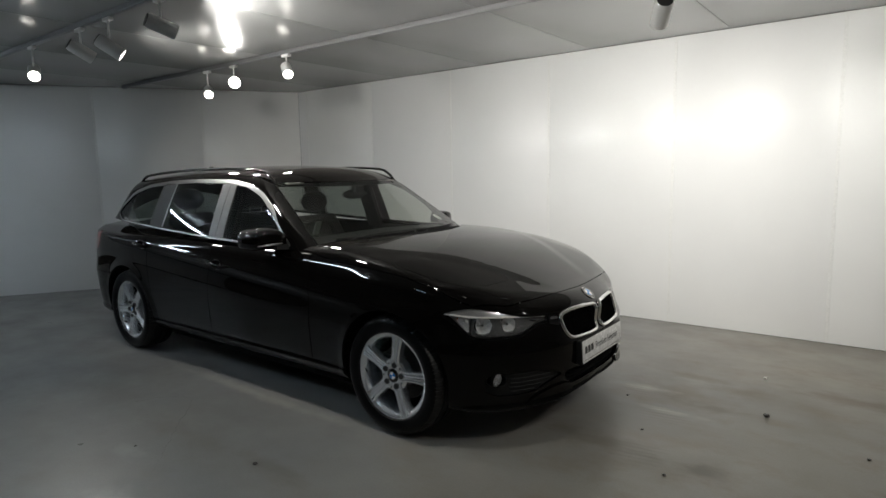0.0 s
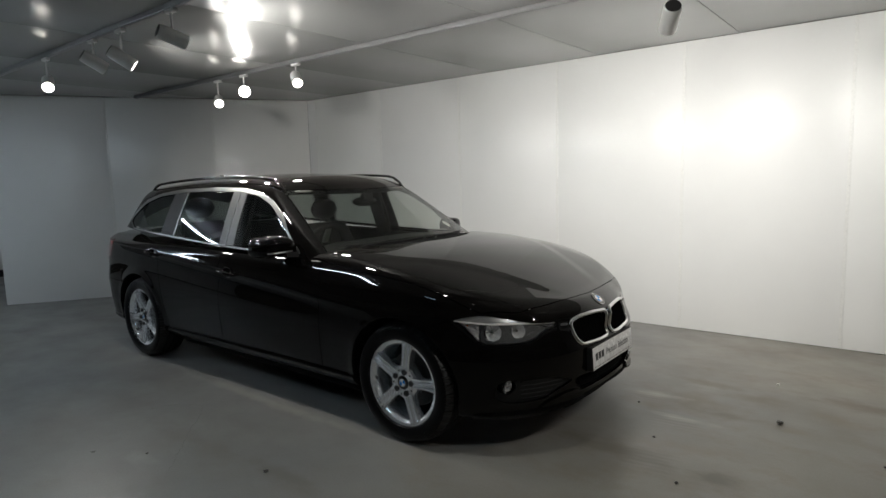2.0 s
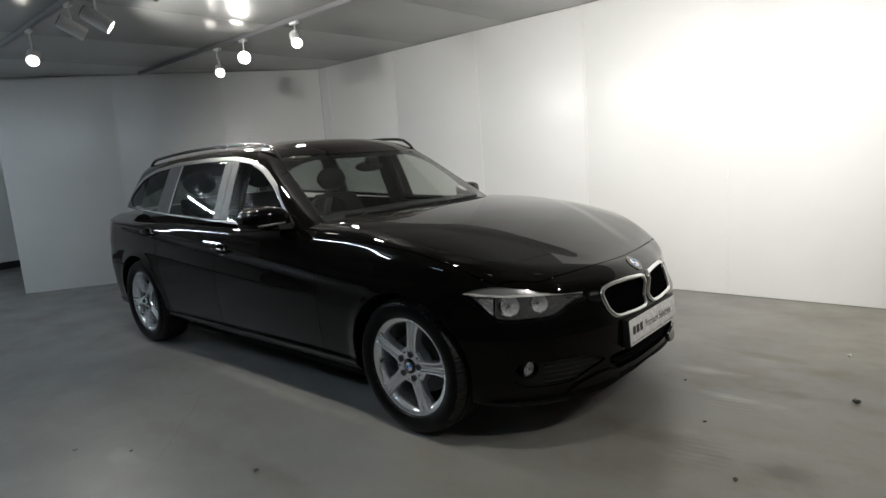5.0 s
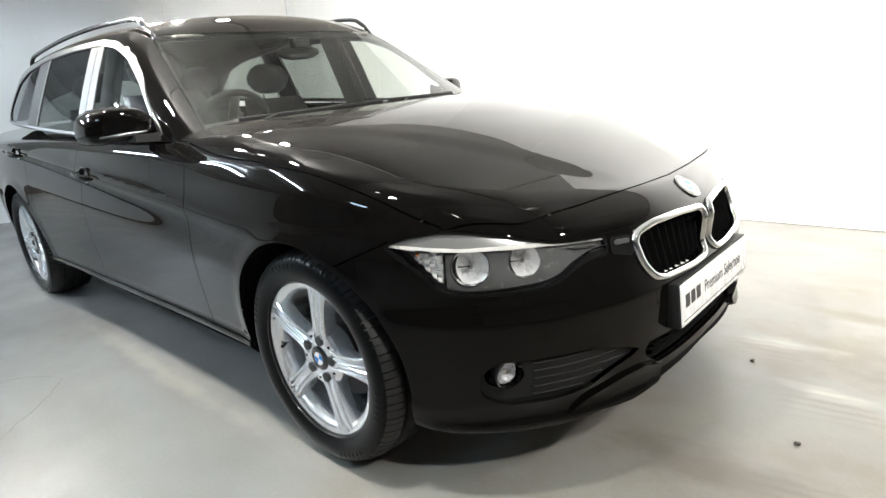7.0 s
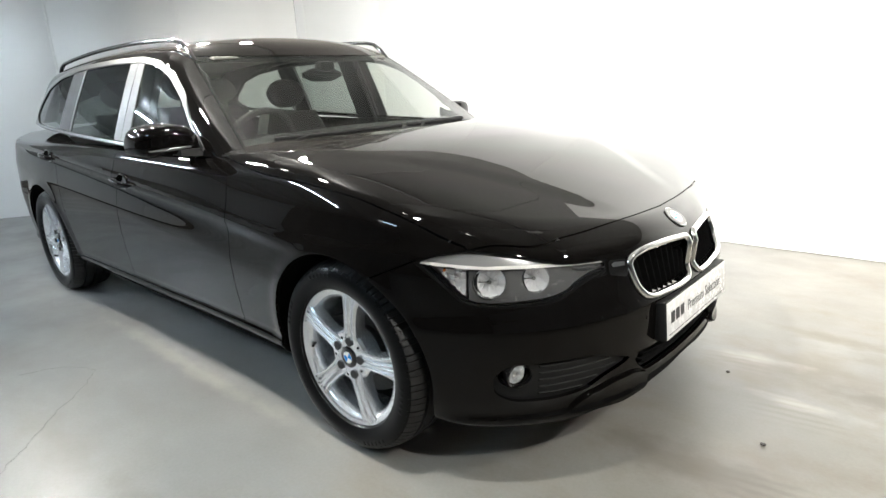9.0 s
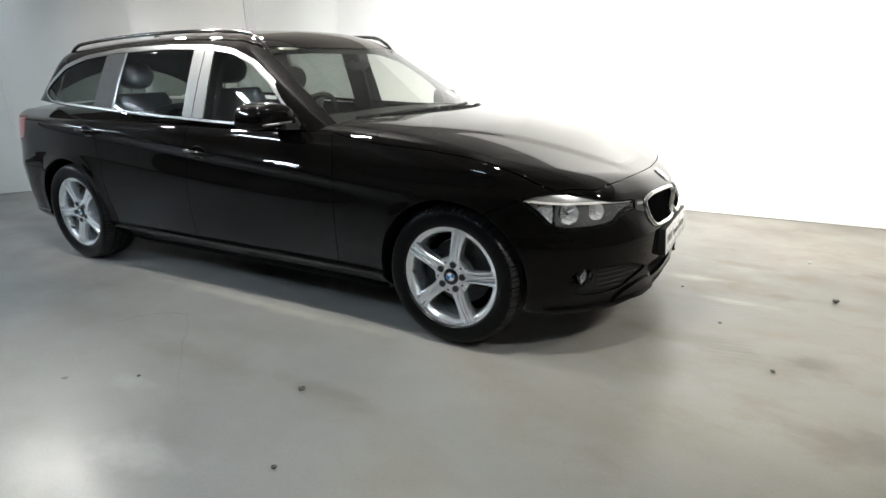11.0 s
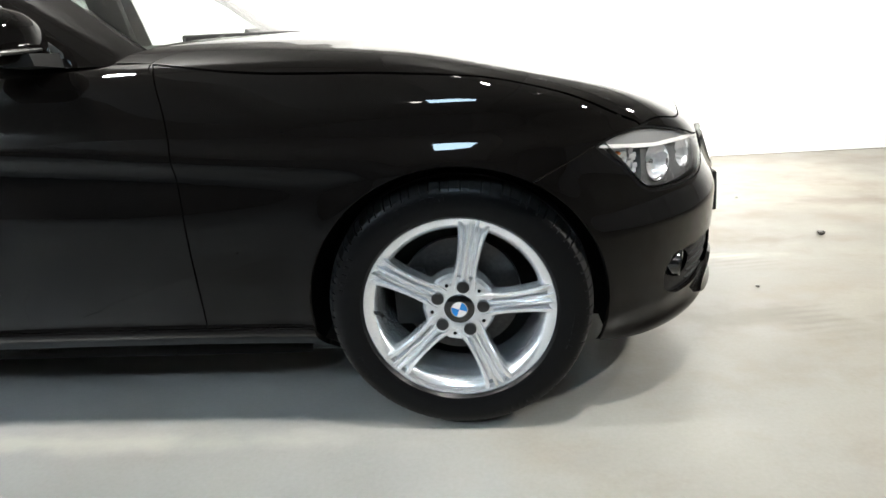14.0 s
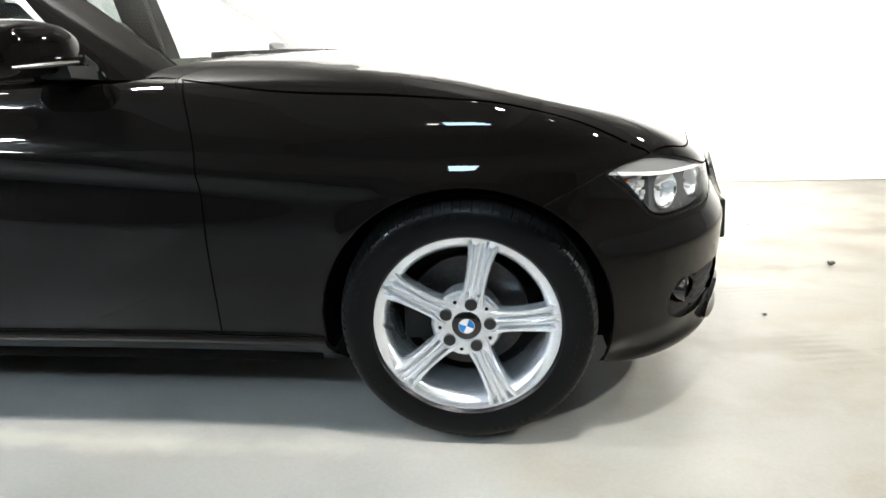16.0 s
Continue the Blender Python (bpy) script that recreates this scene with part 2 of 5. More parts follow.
REFLECT = plain("lamp_reflector", (0.98, 0.98, 0.985), 0.16, 0.40)
AMBER = plain("amber_bulb", (0.55, 0.16, 0.03), 0.15, coat=0.6)
GLASS = make_glass("window_glass", (0.84, 0.87, 0.83))
PRIVACY = make_glass("rear_window_glass", (0.38, 0.42, 0.40))
CLEAR = make_glass("clear_lens", (0.94, 0.94, 0.94), 1.6)
RED = plain("red_lens", (0.42, 0.010, 0.012), 0.08, coat=1.0)
LEATHER = plain("dark_leather", (0.010, 0.0095, 0.009), 0.6, grain=0.25, scale=80, relief=0.0006, spec=0.2)
TRIM_IN = plain("grey_headlining", (0.28, 0.27, 0.25), 0.8, grain=0.1, scale=150)
STEEL = plain("brake_steel", (0.055, 0.052, 0.050), 0.42, 0.8, grain=0.25, scale=90)
PLATE_W = plain("white_plate", (0.78, 0.78, 0.77), 0.25, grain=0.03)
INK = plain("black_print", (0.015, 0.015, 0.015), 0.5, grain=0.1)
BLUE = plain("blue_enamel", (0.02, 0.22, 0.60), 0.2, coat=0.8)
WHITE_E = plain("white_enamel", (0.80, 0.80, 0.80), 0.2, coat=0.8)
CRACK = plain("cracked_concrete", (0.190, 0.186, 0.178), 0.6, grain=0.3, scale=40)
GRIT = plain("grit", (0.05, 0.045, 0.04), 0.3, grain=0.3, scale=300)
PALE = plain("pale_chip", (0.75, 0.74, 0.70), 0.7, grain=0.1, scale=300)


# ---- mesh helpers ----
def mesh_of(name, bm, mat, smooth=True, angle=35.0):
    me = bpy.data.meshes.new(name)
    bmesh.ops.recalc_face_normals(bm, faces=bm.faces)
    if smooth:
        for f in bm.faces:
            f.smooth = True
        for e in bm.edges:
            if len(e.link_faces) == 2 and e.calc_face_angle(0) > radians(angle):
                e.smooth = False
    bm.to_mesh(me)
    bm.free()
    me.materials.append(mat)
    return me


def part(name, bm, mat, parent=None, label="", at=None, angle=35.0):
    ob = new(name, mesh_of(name, bm, mat, angle=angle))
    if parent:
        ob.parent = parent
    if at is not None:
        ob.matrix_basis = at
    if label:
        ob["label"] = label
    return ob


def box(bm, lo, hi, bevel=0.0, m=None):
    vs = [bm.verts.new((x, y, z)) for x in (lo[0], hi[0]) for y in (lo[1], hi[1]) for z in (lo[2], hi[2])]
    fs = [(0, 1, 3, 2), (4, 6, 7, 5), (0, 4, 5, 1), (2, 3, 7, 6), (0, 2, 6, 4), (1, 5, 7, 3)]
    faces = [bm.faces.new([vs[i] for i in f]) for f in fs]
    if bevel:
        edges = {e for f in faces for e in f.edges}
        r = bmesh.ops.bevel(bm, geom=list(edges), offset=bevel, segments=2, affect="EDGES", profile=0.6)
        vs = [v for v in set(r["verts"]) | {v for v in vs if v.is_valid}]
    if m is not None:
        bmesh.ops.transform(bm, matrix=m, verts=[v for v in vs if v.is_valid])
    return bm


def boxed(name, lo, hi, mat, parent=None, bevel=0.003, label="", at=None):
    return part(name, box(bmesh.new(), lo, hi, bevel), mat, parent, label, at)


def lathe(bm, profile, n=64, axis="y", closed=False, a0=0.0, angles=None):
    """Turns (radius, along) points round an axis."""
    rings = []
    angles = angles or [a0 + 2 * math.pi * i / n for i in range(n)]
    for a in angles:
        c, s = math.cos(a), math.sin(a)
        ring = []
        for r, h in profile:
            p = (r * c, h, r * s) if axis == "y" else ((r * c, r * s, h) if axis == "z" else (h, r * c, r * s))
            ring.append(bm.verts.new(p))
        rings.append(ring)
    k = len(angles)
    for i in range(k):
        a, b = rings[i], rings[(i + 1) % k]
        for j in range(len(profile) - (0 if closed else 1)):
            j2 = (j + 1) % len(profile)
            bm.faces.new((a[j], b[j], b[j2], a[j2]))
    bmesh.ops.remove_doubles(bm, verts=bm.verts, dist=1e-5)
    return bm


def disc(bm, r, h, n=48, thick=0.004, axis="y"):
    return lathe(bm, [(0.0, h), (r * 0.97, h), (r, h + thick * 0.3), (r, h + thick), (0.0, h + thick)], n, axis)


def tube(bm, pts, r, n=10, caps=True, squash=1.0):
    """A round bar along points."""
    pts = [Vector(p) for p in pts]
    rings = []
    up = Vector((0, 0, 1))
    for i, p in enumerate(pts):
        d = (pts[min(i + 1, len(pts) - 1)] - pts[max(i - 1, 0)]).normalized()
        side = d.cross(up)
        side = side.normalized() if side.length > 1e-3 else Vector((1, 0, 0))
        u = side.cross(d)
        rr = r[i] if isinstance(r, (list, tuple)) else r
        rings.append([bm.verts.new(p + side * math.cos(2 * math.pi * k / n) * rr + u * math.sin(2 * math.pi * k / n) * rr * squash) for k in range(n)])
    for a, b in zip(rings, rings[1:]):
        for k in range(n):
            bm.faces.new((a[k], a[(k + 1) % n], b[(k + 1) % n], b[k]))
    if caps:
        bm.faces.new(rings[0][::-1])
        bm.faces.new(rings[-1])
    return bm


def loft(bm, rings, caps=True):
    vs = [[bm.verts.new(p) for p in r] for r in rings]
    n = len(vs[0])
    for a, b in zip(vs, vs[1:]):
        for k in range(n):
            bm.faces.new((a[k], a[(k + 1) % n], b[(k + 1) % n], b[k]))
    if caps:
        bm.faces.new(vs[0][::-1])
        bm.faces.new(vs[-1])
    return bm


def empty(name, label, category, group="", at=None):
    ob = new(name)
    ob.empty_display_size = 0.2
    if at is not None:
        ob.matrix_basis = at
    return tagged(ob, label, category, group)


# ---- the room ----
CEILING, WALL_Y = 2.46, 2.26
CORNER, FAR_END = Vector((-4.45, WALL_Y, 0)), Vector((-6.38, -0.84, 0))
PANEL = 1.19


def wall_run(name, a, b, seams, label, skin_mat=None, thick=0.08, strip=None):
    """A wall of upright panels between two floor points; seams: distances of the joints from a."""
    a, b = Vector(a), Vector(b)
    d = (b - a).normalized()
    n = Vector((-d.y, d.x, 0))
    m = Matrix.Translation(a) @ Matrix(((d.x, n.x, 0, 0), (d.y, n.y, 0, 0), (0, 0, 1, 0), (0, 0, 0, 1)))
    length = (b - a).length
    wall = boxed(name, (0, -thick, 0), (length, -0.012, CEILING), EDGE, bevel=0.0, at=m)
    tagged(wall, label, "wall", kind="structure")
    cuts = [0.0] + [s for s in seams if 0 < s < length] + [length]
    for s0, s1 in zip(cuts, cuts[1:]):
        boxed("panel", (s0 + 0.0015, -0.012, 0.004), (s1 - 0.0015, 0.0, CEILING - 0.002), skin_mat or WALL, wall, 0.0012)
    for s in cuts[1:-1]:
        boxed("joint_strip", (s - 0.011, -0.0005, 0.004), (s + 0.011, 0.004, CEILING - 0.002), strip or SEAM, wall, 0.0015)
    return wall


def make_room():
    floor = boxed("floor", (-9.5, -6.6, -0.12), (5.6, 4.0, 0.0), FLOOR, bevel=0.0)
    tagged(floor, "grey painted concrete floor with scuffs and stains", "floor", kind="structure")
    bm = bmesh.new()
    x0, lo = -9.5, -1.49 - 1.19 * 6
    edges = [x0] + [lo + 1.19 * k for k in range(13) if x0 < lo + 1.19 * k < 5.6] + [5.6]
    for a, b in zip(edges, edges[1:]):
        box(bm, (a + 0.0025, -6.6, CEILING), (b - 0.0025, 4.0, CEILING + 0.02), 0.002)
    box(bm, (-9.5, -6.6, CEILING + 0.021), (5.6, 4.0, CEILING + 0.1), 0.0)
    ceiling = part("ceiling", bm, CEIL)
    tagged(ceiling, "dull grey sheet-panel ceiling with soft reflections", "ceiling", kind="structure")
    # side wall behind the car; its joints stand every 1.19 m
    first = -1.91
    wall_run("wall_north", (5.5, WALL_Y, 0), CORNER, sorted(5.5 - (first + PANEL * k) for k in range(-3, 7)), "glossy white panel wall with upright joint strips")
    run = (FAR_END - CORNER).length
    wall_run("wall_west", CORNER, FAR_END, [run / 3, 2 * run / 3], "glossy white panel wall set at an angle to its neighbour")
    wall_run("wall_far", (-9.3, 3.8, 0), (-9.3, -6.4, 0), [PANEL * k for k in range(1, 9)], "white panel wall beyond the opening")
    skirt = boxed("baseboard", (-9.3, -6.4, 0.0), (-9.27, 3.8, 0.11), LAMP_DARK, bevel=0.003)
    tagged(skirt, "dark baseboard along the far white wall", "baseboard", kind="structure")
    # two unseen walls, added to close the room and tone the paint's reflections
    wall_run("wall_south", (-9.3, -6.4, 0), (5.5, -6.4, 0), [PANEL * k for k in range(1, 13)], "unseen dark grey panel wall added behind the walk", DARKWALL, strip=DARKWALL)
    wall_run("wall_east", (5.5, -6.4, 0), (5.5, WALL_Y, 0), [PANEL * k for k in range(1, 8)], "unseen grey panel wall added in front of the car", GREYWALL, strip=GREYWALL)


make_room()


# ---- tracks and lamps ----
def track(y, x0, x1):
    bm = box(bmesh.new(), (x0, -0.02, -0.035), (x1, 0.02, 0.0), 0.003)
    box(bm, (x0 + 0.01, -0.008, -0.038), (x1 - 0.01, 0.008, -0.0345), 0.0)
    ob = part("lighting_track", bm, TRACK, at=pose(0, y, CEILING))
    return tagged(ob, "long grey lighting track fixed to the ceiling", "lighting track", "lighting tracks")


def spot(x, y, aim, drop=0.20, lit=True, watts=60.0, cone=95.0, size=0.045, glare=False, body=None):
    """A track spotlight: stem, yoke and a cylinder head that points at aim."""
    root = empty("track_spotlight", "white cylinder track spotlight" + (", switched on" if lit else ", seen from behind"), "spotlight", "ceiling spotlights", pose(x, y, CEILING - 0.036))
    boxed("adaptor", (-0.05, -0.016, -0.022), (0.05, 0.016, 0.0), LAMP_WHITE, root, 0.003)
    bm = tube(bmesh.new(), [(0, 0, -0.02), (0, 0, -drop)], 0.007, 10)
    part("stem", bm, LAMP_WHITE, root)
    pivot = Vector((x, y, CEILING - 0.036 - drop))
    turn = (Vector(aim) - pivot).to_track_quat("-Z", "Y").to_matrix().to_4x4()
    local = Matrix.Translation((0, 0, -drop)) @ turn
    r, half = size, 0.085
    prof = [(0.0, half), (r * 0.86, half), (r * 0.9, half - 0.004), (r, half - 0.016), (r, -half), (r * 0.93, -half), (r * 0.93, -half + 0.02), (0.0, -half + 0.02)]
    head = part("head", lathe(bmesh.new(), prof, 32, "z"), body or LAMP_WHITE, root, at=local)
    part("back_cap", disc(bmesh.new(), r * 0.84, half + 0.0005, 28, 0.004, "z"), LAMP_DARK, head, "black vented back cap")
    part("lens", disc(bmesh.new(), r * 0.92, -half + 0.006, 28, 0.008, "z"), (GLARE if glare else LIT) if lit else LAMP_DARK, head, "glowing lens" if lit else "dark lens")
    if lit:
        d = bpy.data.lights.new("spot_light", "SPOT")
        d.energy, d.spot_size, d.spot_blend, d.shadow_soft_size = watts * 1.35, radians(cone), 1.0 if cone < 135 else 0.4, 0.05 if cone < 135 else 0.06
        d.color = (1.0, 0.978, 0.925)
        lamp = new("spot_light", d)
        lamp.matrix_basis = Matrix.Translation(pivot) @ turn @ Matrix.Translation((0, 0, -half - 0.012))
    return root


def tube_light(x, y, along, length=1.5):
    """A twin-tube fluorescent batten under the ceiling."""
    root = empty("fluorescent_batten", "white ceiling batten with two glowing tubes", "fluorescent light", "ceiling battens", pose(x, y, CEILING, 0, 0, along))
    boxed("housing", (-length / 2, -0.06, -0.06), (length / 2, 0.06, 0.0), LAMP_WHITE, root, 0.006)
    for s in (-0.035, 0.035):
        part("tube", tube(bmesh.new(), [(-length / 2 + 0.03, s, -0.072), (length / 2 - 0.03, s, -0.072)], 0.008, 12), TUBE, root, "glowing white tube")
    return root


def floodlight(x, y):
    """A flat rectangular floodlight under the ceiling."""
    root = empty("floodlight", "flat rectangular floodlight with a cool glow under the ceiling", "floodlight", "", pose(x, y, CEILING))
    boxed("housing", (-0.34, -0.19, -0.03), (0.34, 0.19, 0.0), LAMP_WHITE, root, 0.006)
    boxed("diffuser", (-0.32, -0.17, -0.034), (0.32, 0.17, -0.0305), FLOOD, root, 0.001, "cool glowing diffuser")
    part("pilot_lamp", disc(bmesh.new(), 0.05, -0.018, 28, 0.017, "z"), LIT, root, "round white lamp", pose(-0.43, -0.05, 0))
    return root


def make_lights():
    near, far = -1.14, 0.42
    track(near, -5.6, 5.2)
    track(far, -5.4, 5.2)
    # seen spotlights
    spot(-3.54, near, (-0.2, -2.4, 0.2), 0.20, watts=34, cone=70)
    spot(-2.64, near, (-2.20, 1.45, 0.75), 0.155, watts=34, cone=140)
    spot(-2.20, near, (-1.35, 0.55, 0.95), 0.19, watts=40, cone=70)
    spot(-1.52, near, (-0.7, 2.2, 1.1), 0.16, watts=56, cone=142)
    spot(-3.60, far, (0.2, -1.8, 0.1), 0.205, watts=40, cone=70)
    spot(-3.14, far, (2.2, -3.1, 1.3), 0.16, watts=50, cone=70, glare=True, size=0.055)
    spot(-2.34, far, (0.4, -1.2, 0.1), 0.135, watts=40, cone=70)
    spot(0.93, far, (0.10, 1.95, 1.20), 0.20, watts=50, cone=130, size=0.05, body=LAMP_SILVER)
    # those past the picture's edge
    spot(2.2, far, (1.7, 2.2, 1.1), 0.17, watts=62, cone=120)
    for x, w in ((0.12, 74), (1.1, 20)):
        spot(x, near, (x + 0.1, 2.2, 1.1), 0.18, watts=w, cone=118)
    spot(0.42, near, (-0.35, -1.45, 0.0), 0.16, watts=23, cone=130)
    spot(2.5, near, (0.6, -0.1, 0.0), 0.18, watts=30, cone=95)
    spot(3.0, far, (0.6, 0.2, 0.0), 0.18, watts=26, cone=85)
    for x in (-6.3, -3.35):
        tube_light(x, -2.85, 90, 1.25)
    floodlight(-0.05, -3.22)


make_lights()


# ---- the car's skin ----
AXLE_R, ARCH_R, ARCH_RR, HUB_Z = -2.81, 0.352, 0.358, 0.322


def curve(keys):
    """A smooth curve through (x, value) keys."""
    xs, ys = np.array([k[0] for k in keys], float), np.array([k[1] for k in keys], float)
    o = np.argsort(xs)
    xs, ys = xs[o], ys[o]
    h, d = np.diff(xs), np.diff(ys) / np.diff(xs)
    m = np.concatenate(([d[0]], (d[:-1] * h[1:] + d[1:] * h[:-1]) / (h[1:] + h[:-1]), [d[-1]]))

    def value(x):
        x = np.clip(x, xs[0], xs[-1])
        i = np.clip(np.searchsorted(xs, x) - 1, 0, len(h) - 1)
        t = (x - xs[i]) / h[i]
        return ((2 * t**3 - 3 * t**2 + 1) * ys[i] + (t**3 - 2 * t**2 + t) * h[i] * m[i]
                + (-2 * t**3 + 3 * t**2) * ys[i + 1] + (t**3 - t**2) * h[i] * m[i + 1])
    return value


def step(a, b, x):
    t = np.clip((x - a) / (b - a), 0, 1)
    return t * t * (3 - 2 * t)


def soft_max(a, b, k):
    h = np.clip(0.5 + 0.5 * (a - b) / k, 0, 1)
    return b + (a - b) * h + k * h * (1 - h)


WIDTH = curve([(0.8, 0.872), (0.3, 0.892), (0, 0.898), (-0.6, 0.887), (-1.4, 0.890), (-2.2, 0.897), (-2.81, 0.909), (-3.3, 0.893), (-3.9, 0.86)])
INSET = curve([(0.10, 0.21), (0.17, 0.140), (0.20, 0.105), (0.235, 0.060), (0.285, 0.024), (0.30, 0.030), (0.33, 0.026), (0.45, 0.010), (0.58, 0.0), (0.70, 0.002), (0.8, 0.004), (1.1, 0.004)])
NOSE = curve([(0.12, 0.70), (0.17, 0.738), (0.195, 0.762), (0.218, 0.768), (0.238, 0.760), (0.258, 0.758), (0.30, 0.767), (0.36, 0.7705), (0.46, 0.7718), (0.492, 0.771), (0.512, 0.764), (0.54, 0.750), (0.60, 0.735), (0.66, 0.714), (0.72, 0.668), (0.80, 0.58), (1.1, 0.3)])
TAIL = curve([(0.15, -3.72), (0.25, -3.80), (0.5, -3.84), (0.62, -3.84), (0.68, -3.80), (0.9, -3.76), (1.1, -3.70)])
BONNET = curve([(0.9, 0.55), (0.76, 0.655), (0.68, 0.705), (0.58, 0.747), (0.45, 0.801), (0.2, 0.888), (0, 0.936), (-0.3, 0.972), (-0.55, 0.984), (-0.8, 0.987), (-1.2, 0.99)])
BELT = curve([(-0.5, 0.918), (-0.95, 0.928), (-1.2, 0.933), (-1.7, 0.950), (-2.3, 0.978), (-2.9, 1.008), (-3.3, 1.03), (-3.9, 1.04)])


def crease_z(x):
    return 0.785 - (x + 1.58) * 0.083


def soft_rise(d, soft):
    """Nought below d = 0, d above it, with a rounded bend."""
    return soft * np.log1p(np.exp(np.clip(d / soft, -40, 40)))


def wing_lean(z):
    """How far the front wing leans in at z: a rolled edge over the arch, then the shoulder."""
    return (0.06 * (np.sqrt((z - 0.68) ** 2 + 0.0016) + z - 0.68) + 0.0040 * (1 + np.tanh((z - 0.72) / 0.018))
            + 0.38 * soft_rise(z - 0.80, 0.012) - 0.006)


def lower_body(x, y, z):
    """Below nought inside the car under its windows."""
    ay = np.abs(y)
    fade = step(0.30, -1.15, x)
    over = z - crease_z(x)
    w = WIDTH(x) - INSET(z) * (1 - 0.75 * step(0.15, 0.42, x))
    # the crease through the handles: a hollow under it, the skin leaning in above it
    w = w + fade * (0.010 * np.exp(-((over) / 0.020) ** 2 * np.where(over > 0, 0.25, 1.0)) - 0.012 * step(-0.16, -0.03, over) * step(0.03, -0.02, over))
    w = w - fade * (0.25 * soft_rise(over, 0.009) + 0.60 * soft_rise(z - BELT(x) + 0.042, 0.009)) - (1 - fade) * wing_lean(z)
    w = w - 0.010 * step(0.485, 0.545, z) * step(0.22, 0.45, x)
    w = w + 0.012 * np.exp(-(((z - 0.212) / 0.020) ** 2)) * step(0.30, 0.46, x)
    # swollen arches
    for ax, rr, s in ((0.0, ARCH_R, 0.006), (AXLE_R, ARCH_RR, 0.006)):
        r = np.sqrt((x - ax) ** 2 + (z - HUB_Z) ** 2)
        w = w + s * np.exp(-((r - rr) / 0.035) ** 2) * step(0.10, 0.30, z)
    w = np.maximum(w, 0.3)
    nose, tail = NOSE(z), TAIL(z)
    # the nose bulges in the middle, over the grille
    nose = nose + (0.026 * np.exp(-((ay / 0.20) ** 2)) - 0.016 * np.exp(-(((ay - 0.42) / 0.14) ** 2))) * step(0.53, 0.62, z)
    fx = np.clip((x - 0.02) / (nose - 0.02), 0, 3)
    bx = np.clip((-3.15 - x) / (-3.15 - tail), 0, 3)
    g = fx**2.35 + bx**2.8 + (ay / w) ** 2.6
    ring = (np.maximum(g, 1e-6) ** (1 / 2.5) - 1) * 0.82
    # bonnet with its two ridges
    ridge = np.minimum(0.269 + (0.463 - x) * 0.58, 0.70)
    top = BONNET(x) - 0.017 * (ay / 0.62) ** 2 - 0.40 * np.maximum(ay - 0.60, 0) ** 2 - 0.0045 * step(ridge - 0.03, ridge + 0.08, ay) * step(0.66, 0.45, x)
    return soft_max(ring, (z - top) * 0.93, 0.045)


ROOF = curve([(-0.9, 1.33), (-1.1, 1.378), (-1.35, 1.416), (-1.7, 1.439), (-2.1, 1.443), (-2.6, 1.427), (-3.1, 1.391), (-3.6, 1.335)])
GLASS_W = curve([(-0.4, 0.73), (-0.7, 0.788), (-1.1, 0.822), (-1.6, 0.834), (-2.4, 0.834), (-3.0, 0.800), (-3.5, 0.715), (-3.9, 0.60)])


def upper_body(x, y, z):
    """Below nought inside the cabin."""
    ay = np.abs(y)
    up = z - 0.94
    side = (ay - (GLASS_W(x) - 0.36 * up - 0.16 * up**2)) * 0.92
    roof = z - (ROOF(x) - 0.045 * (ay / 0.55) ** 2.2)
    screen = (x - (-0.555 - (z - 0.98) * 1.68 - 0.19 * (ay / 0.7) ** 2)) * 0.50
    back = (-(x + 3.30) + (z - 1.33) * 0.95 + 0.16 * (ay / 0.6) ** 2) * 0.70
    f = soft_max(side, roof, 0.07)
    f = soft_max(f, screen, 0.045)
    return soft_max(f, back, 0.05)


def skin(field, origins, ways, reach=1.7):
    """Points and normals where rays from inside leave the field."""
    lo, hi = np.zeros(origins.shape[:2]), np.full(origins.shape[:2], np.nan)
    ts = np.linspace(0.05, reach, 70)
    found = np.zeros(lo.shape, bool)
    for t in ts:
        p = origins + ways * t
        out = field(p[..., 0], p[..., 1], p[..., 2]) > 0
        hi = np.where(out & ~found, t, hi)
        found |= out
        lo = np.where(~found, t, lo)
    hi = np.where(found, hi, reach)
    for _ in range(26):
        mid = (lo + hi) / 2
        p = origins + ways * mid[..., None]
        out = field(p[..., 0], p[..., 1], p[..., 2]) > 0
        hi, lo = np.where(out, mid, hi), np.where(out, lo, mid)
    p = origins + ways * lo[..., None]
    return p, slope(field, p)


def slope(field, p, e=0.0012):
    x, y, z = p[..., 0], p[..., 1], p[..., 2]
    n = np.stack([field(x + e, y, z) - field(x - e, y, z), field(x, y + e, z) - field(x, y - e, z), field(x, y, z + e) - field(x, y, z - e)], -1)
    return n / np.maximum(np.linalg.norm(n, axis=-1, keepdims=True), 1e-9)


def fan(front, rear, base, heights, half, top, n_front, step_x, n_rear):
    """Rays that fan round the nose, run along the side and fan round the tail, on the car's right."""
    targets = [(half, h) for h in heights] + [(half * (1 - k / 26), top) for k in range(1, 27)]
    cols = [(front, math.pi / 2 * i / n_front) for i in range(n_front)]
    n = int((front - rear) / step_x)
    cols += [(front + (rear - front) * i / n, math.pi / 2) for i in range(n)]
    cols += [(rear, math.pi / 2 * (1 + i / n_rear)) for i in range(n_rear + 1)]
    o, w = [], []
    for x, a in cols:
        o.append([(x, 0, base)] * len(targets))
        w.append([(math.cos(a) * r, -math.sin(a) * r, h - base) for r, h in targets])
    o, w = np.array(o, float), np.array(w, float)
    return o, w / np.linalg.norm(w, axis=-1, keepdims=True)


